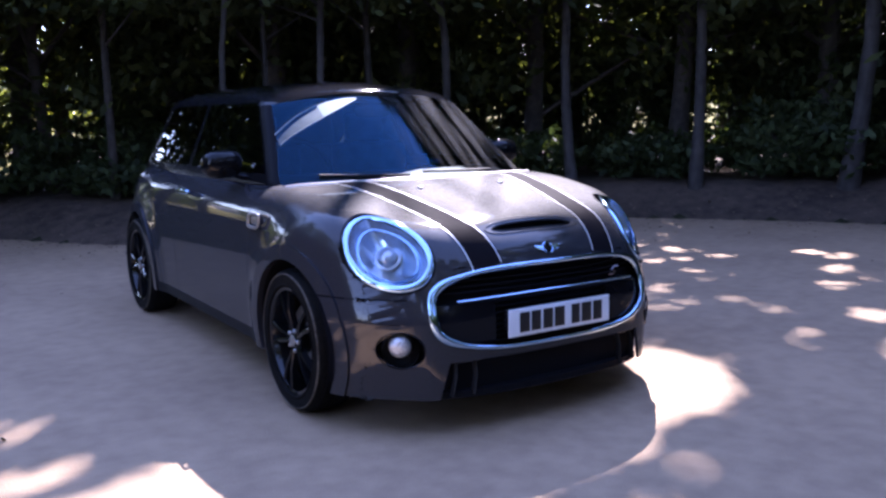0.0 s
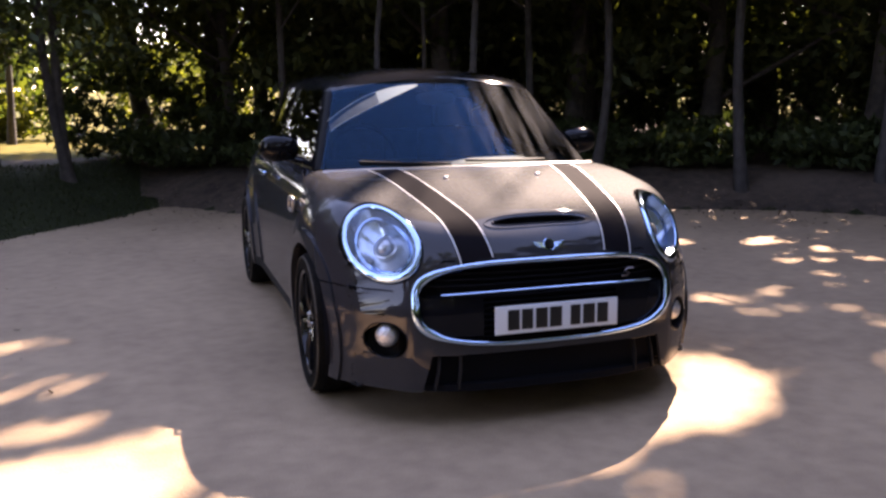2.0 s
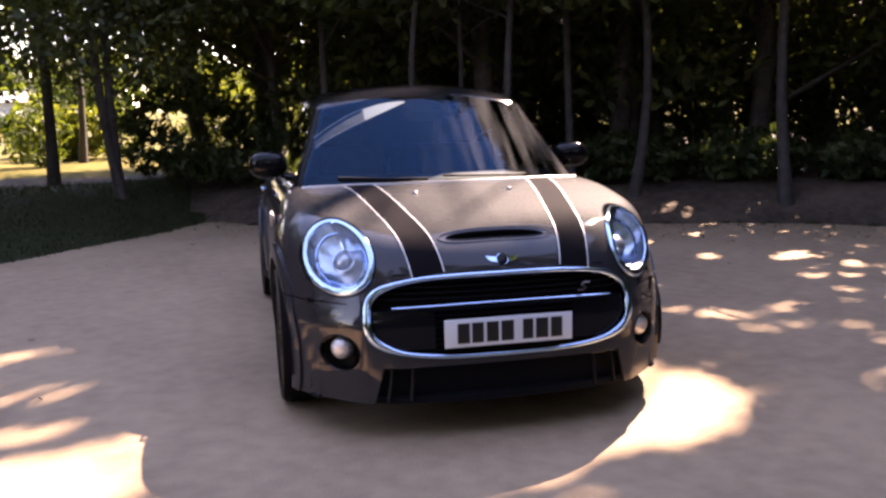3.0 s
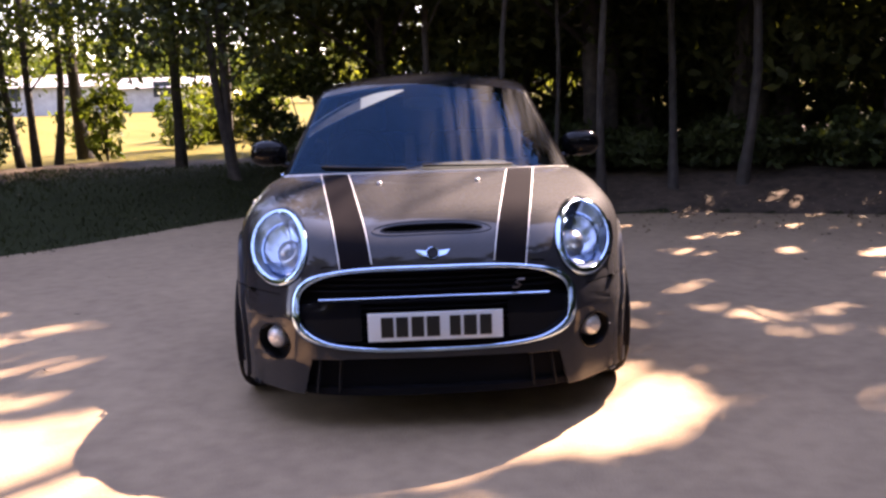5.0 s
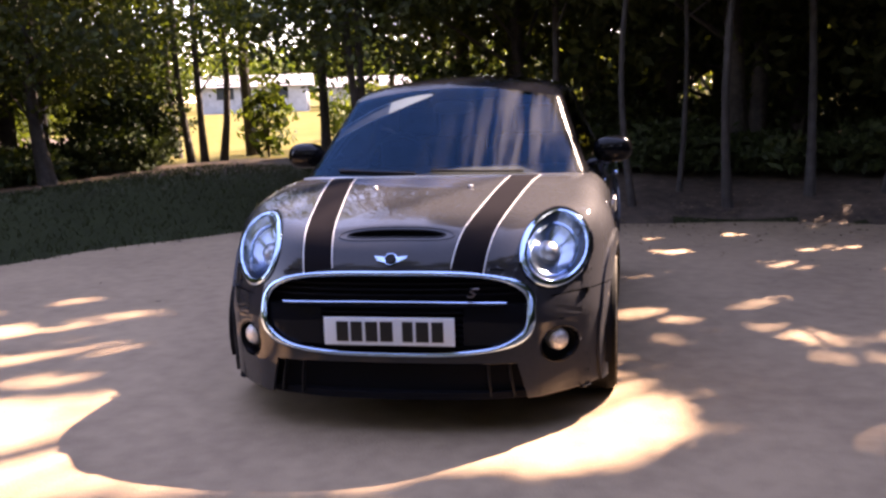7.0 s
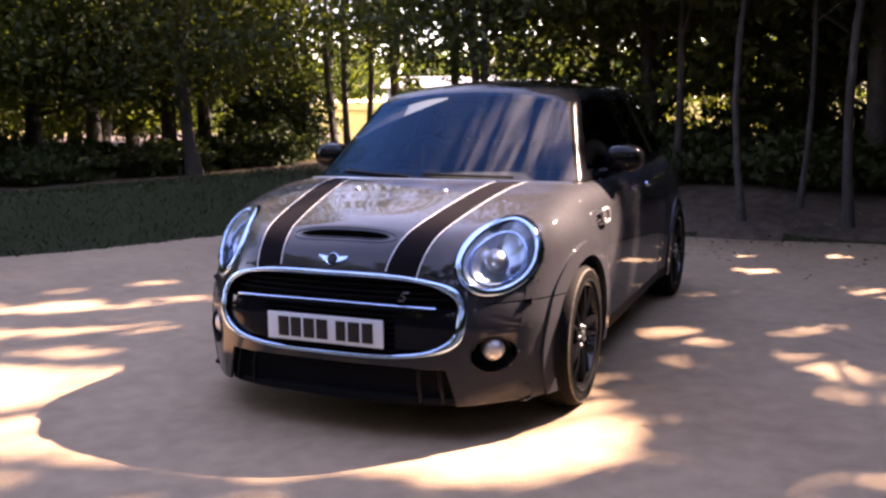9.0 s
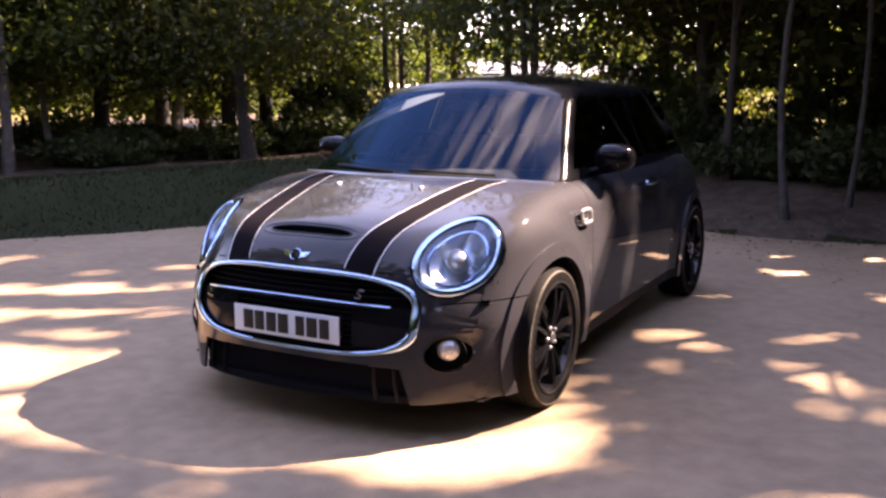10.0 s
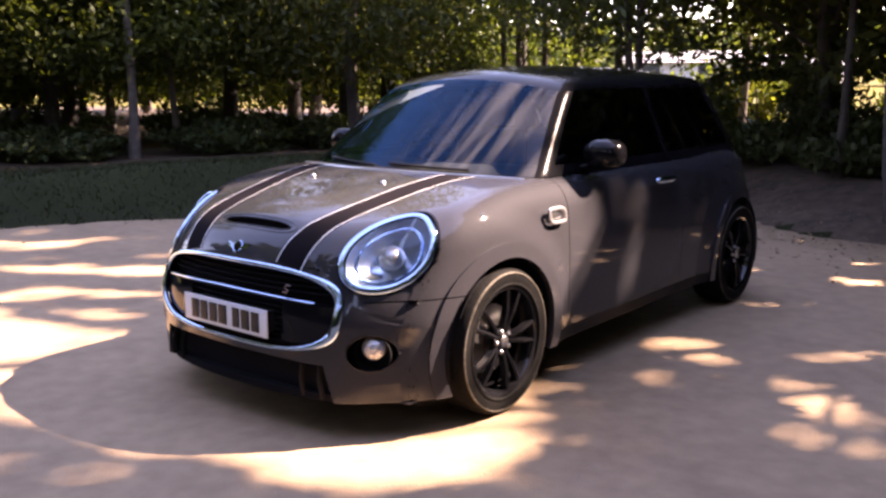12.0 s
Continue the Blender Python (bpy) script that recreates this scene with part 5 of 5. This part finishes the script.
# door mirrors
def mirror(s):
    body_b = blob(s * 0.842, 1.565, 1.03, 0.100, 0.08, 0.070, 2.6)
    ob = finish("door_mirror", body_b, M_MIRROR, car, "black door mirror")
    finish("mirror_stalk", sweep([Vector((s * 0.70, 1.57, 0.955)), Vector((s * 0.76, 1.57, 0.97)), Vector((s * 0.82, 1.57, 0.995))], oval(0.035, 0.018), False, [(0, 0, 1)] * 3), M_BLACK, ob)


mirror(-1)
mirror(1)
# side vents with indicator
for s in (-1, 1):
    pts = [(s * 0.853, 1.145 + 0.062 * math.copysign(abs(math.cos(t)) ** 0.5, math.cos(t)) - 0.02 * math.sin(t), 0.79 + 0.032 * math.copysign(abs(math.sin(t)) ** 0.5, math.sin(t))) for t in np.linspace(0, 2 * math.pi, 25)[:-1]]
    vent = finish("side_vent", sweep([Vector(p) for p in pts], oval(0.008, 0.007, 8), True, [(s, 0, 0)] * 24), M_BRUSHED, car, "silver side vent with indicator")
    finish("vent_grille", blob(s * 0.843, 1.145, 0.79, 0.006, 0.052, 0.020, 3, 16), M_SATIN, vent)


# wheels
def wheel(x, y, s):
    root = empty("wheel", x, y, WHEEL_R)
    root.parent = car
    tagged(root, label="black alloy wheel with a low-profile tyre")
    w = 0.1
    prof = [(0.226, -w * 0.9), (0.255, -w), (0.288, -w * 0.98), (0.303, -w * 0.82), (0.308, -w * 0.5), (0.3085, 0), (0.308, w * 0.5), (0.303, w * 0.82), (0.288, w * 0.98), (0.255, w), (0.226, w * 0.9)]
    finish("tyre", lathe(prof, 72), M_RUBBER, root, "black low-profile tyre")
    groove = bmesh.new()
    for d in (-0.058, -0.02, 0.02, 0.058):
        g = lathe([(0.3075, d - 0.005), (0.3095, d - 0.004), (0.3095, d + 0.004), (0.3075, d + 0.005)], 72)
        me_g = bpy.data.meshes.new("tread")
        g.to_mesh(me_g)
        g.free()
        groove.from_mesh(me_g)
        bpy.data.meshes.remove(me_g)
    finish("tread_groove", groove, M_DARK, root)
    finish("rim_guard", lathe([(0.234, s * 0.094), (0.238, s * 0.1015), (0.244, s * 0.1025), (0.248, s * 0.1)], 72), M_RUBBER, root)
    finish("sidewall_rib", lathe([(0.284, s * 0.0965), (0.286, s * 0.1005), (0.290, s * 0.0995), (0.292, s * 0.094)], 72), M_RIB_SUNLIT, root)
    rim = [(0.20, s * 0.02), (0.208, s * 0.06), (0.218, s * 0.088), (0.230, s * 0.093), (0.232, s * 0.085), (0.222, -s * 0.09)]
    finish("rim", lathe(rim, 72), M_ALLOY, root, "black alloy rim")
    for k in range(5):
        for d in (-0.16, 0.16):
            a = 2 * math.pi * k / 5 + d
            a2 = 2 * math.pi * k / 5 + d * 1.25
            p0 = Vector((s * 0.070, 0.045 * math.cos(a), 0.045 * math.sin(a)))
            p1 = Vector((s * 0.082, 0.13 * math.cos((a + a2) / 2), 0.13 * math.sin((a + a2) / 2)))
            p2 = Vector((s * 0.078, 0.222 * math.cos(a2), 0.222 * math.sin(a2)))
            finish("spoke", sweep([p0, p1, p2], [(-0.011, -0.02), (0.011, -0.02), (0.009, 0.006), (0.0, 0.011), (-0.009, 0.006)], False, [(s, 0, 0)] * 3), M_ALLOY, root, smooth=False)
    finish("hub", lathe([(0.0, s * 0.085), (0.028, s * 0.084), (0.034, s * 0.078), (0.058, s * 0.07), (0.062, s * 0.02)], 40), M_ALLOY, root)
    finish("hub_cap", lathe([(0.0, s * 0.089), (0.02, s * 0.088), (0.026, s * 0.083)], 32), M_SATIN, root)
    finish("brake_disc", lathe([(0.0, s * 0.012), (0.145, s * 0.012), (0.147, 0), (0.0, 0)], 48), M_DISC, root)
    for k in range(5):
        a = 2 * math.pi * (k + 0.5) / 5
        finish("wheel_bolt", blob(s * 0.078, 0.045 * math.cos(a), 0.045 * math.sin(a), 0.008, 0.009, 0.009, 2.5, 12), M_SATIN, root)


for s in (-1, 1):
    for ax in (AXLE_F, AXLE_R):
        wheel(s * WHEEL_X, ax, s)

# cabin inside: dash, wheel, seats, mirror
dash_pts = [(x, 1.32 + 0.25 * x * x, 0.93) for x in np.linspace(-0.62, 0.62, 15)]
finish("dashboard", sweep(dash_pts, [(-0.16, -0.22), (-0.16, 0.0), (-0.10, 0.035), (0.06, 0.04), (0.15, 0.0), (0.15, -0.22)], False, [(0, 0, 1)] * 15), M_TRIM, car)
sw = sweep([Vector((0.18 * math.cos(t), 0, 0.18 * math.sin(t))) for t in np.linspace(0, 2 * math.pi, 41)[:-1]], oval(0.014, 0.014, 8), True, [(0, -1, 0)] * 40)
sw.transform(Matrix.Translation((-0.36, 1.72, 0.96)) @ Matrix.Rotation(radians(-25), 4, "X"))
finish("steering_wheel", sw, M_TRIM, car)
for s in (-1, 1):
    finish("front_seat", block(s * 0.36, 2.30, 0.78, 0.48, 0.14, 0.62, 0.06, 3), M_SEAT, car)
    finish("seat_cushion", block(s * 0.36, 2.02, 0.47, 0.48, 0.5, 0.16, 0.05, 3), M_SEAT, car)
    finish("headrest", block(s * 0.36, 2.36, 1.18, 0.25, 0.09, 0.17, 0.04, 3), M_SEAT, car)
    finish("rear_seat", block(s * 0.30, 3.05, 0.78, 0.5, 0.14, 0.55, 0.05, 3), M_SEAT, car)
finish("cabin_floor", block(0, 2.0, 0.33, 1.3, 2.6, 0.03, 0.005), M_DARK, car)
finish("rear_view_mirror", blob(0, 1.56, 1.27, 0.11, 0.02, 0.035, 3, 20), M_TRIM, car)
# underside and bulkhead: unseen blocks added to stop sun leaking through the shell
finish("underfloor", block(0, 2.10, 0.225, 1.2, 3.1, 0.02, 0.004), M_DARK, car)
finish("nose_floor", block(0, 0.42, 0.235, 0.90, 0.42, 0.02, 0.004), M_DARK, car)
finish("cowl_tray", block(0, 1.10, 0.915, 1.24, 0.25, 0.02, 0.003), M_DARK, car)
finish("bulkhead", block(0, 1.08, 0.56, 1.3, 0.03, 0.68, 0.004), M_DARK, car)
# a small slanted emblem on the grille
em = sweep([Vector((0.305, 0.050, 0.567)), Vector((0.325, 0.048, 0.567)), Vector((0.336, 0.047, 0.577)), Vector((0.318, 0.048, 0.588)), Vector((0.330, 0.047, 0.598)), Vector((0.352, 0.046, 0.598))], oval(0.004, 0.004, 6), False, [(0, -1, 0)] * 6)
finish("grille_emblem", em, M_EMBLEM, car, "small silver emblem on the grille")
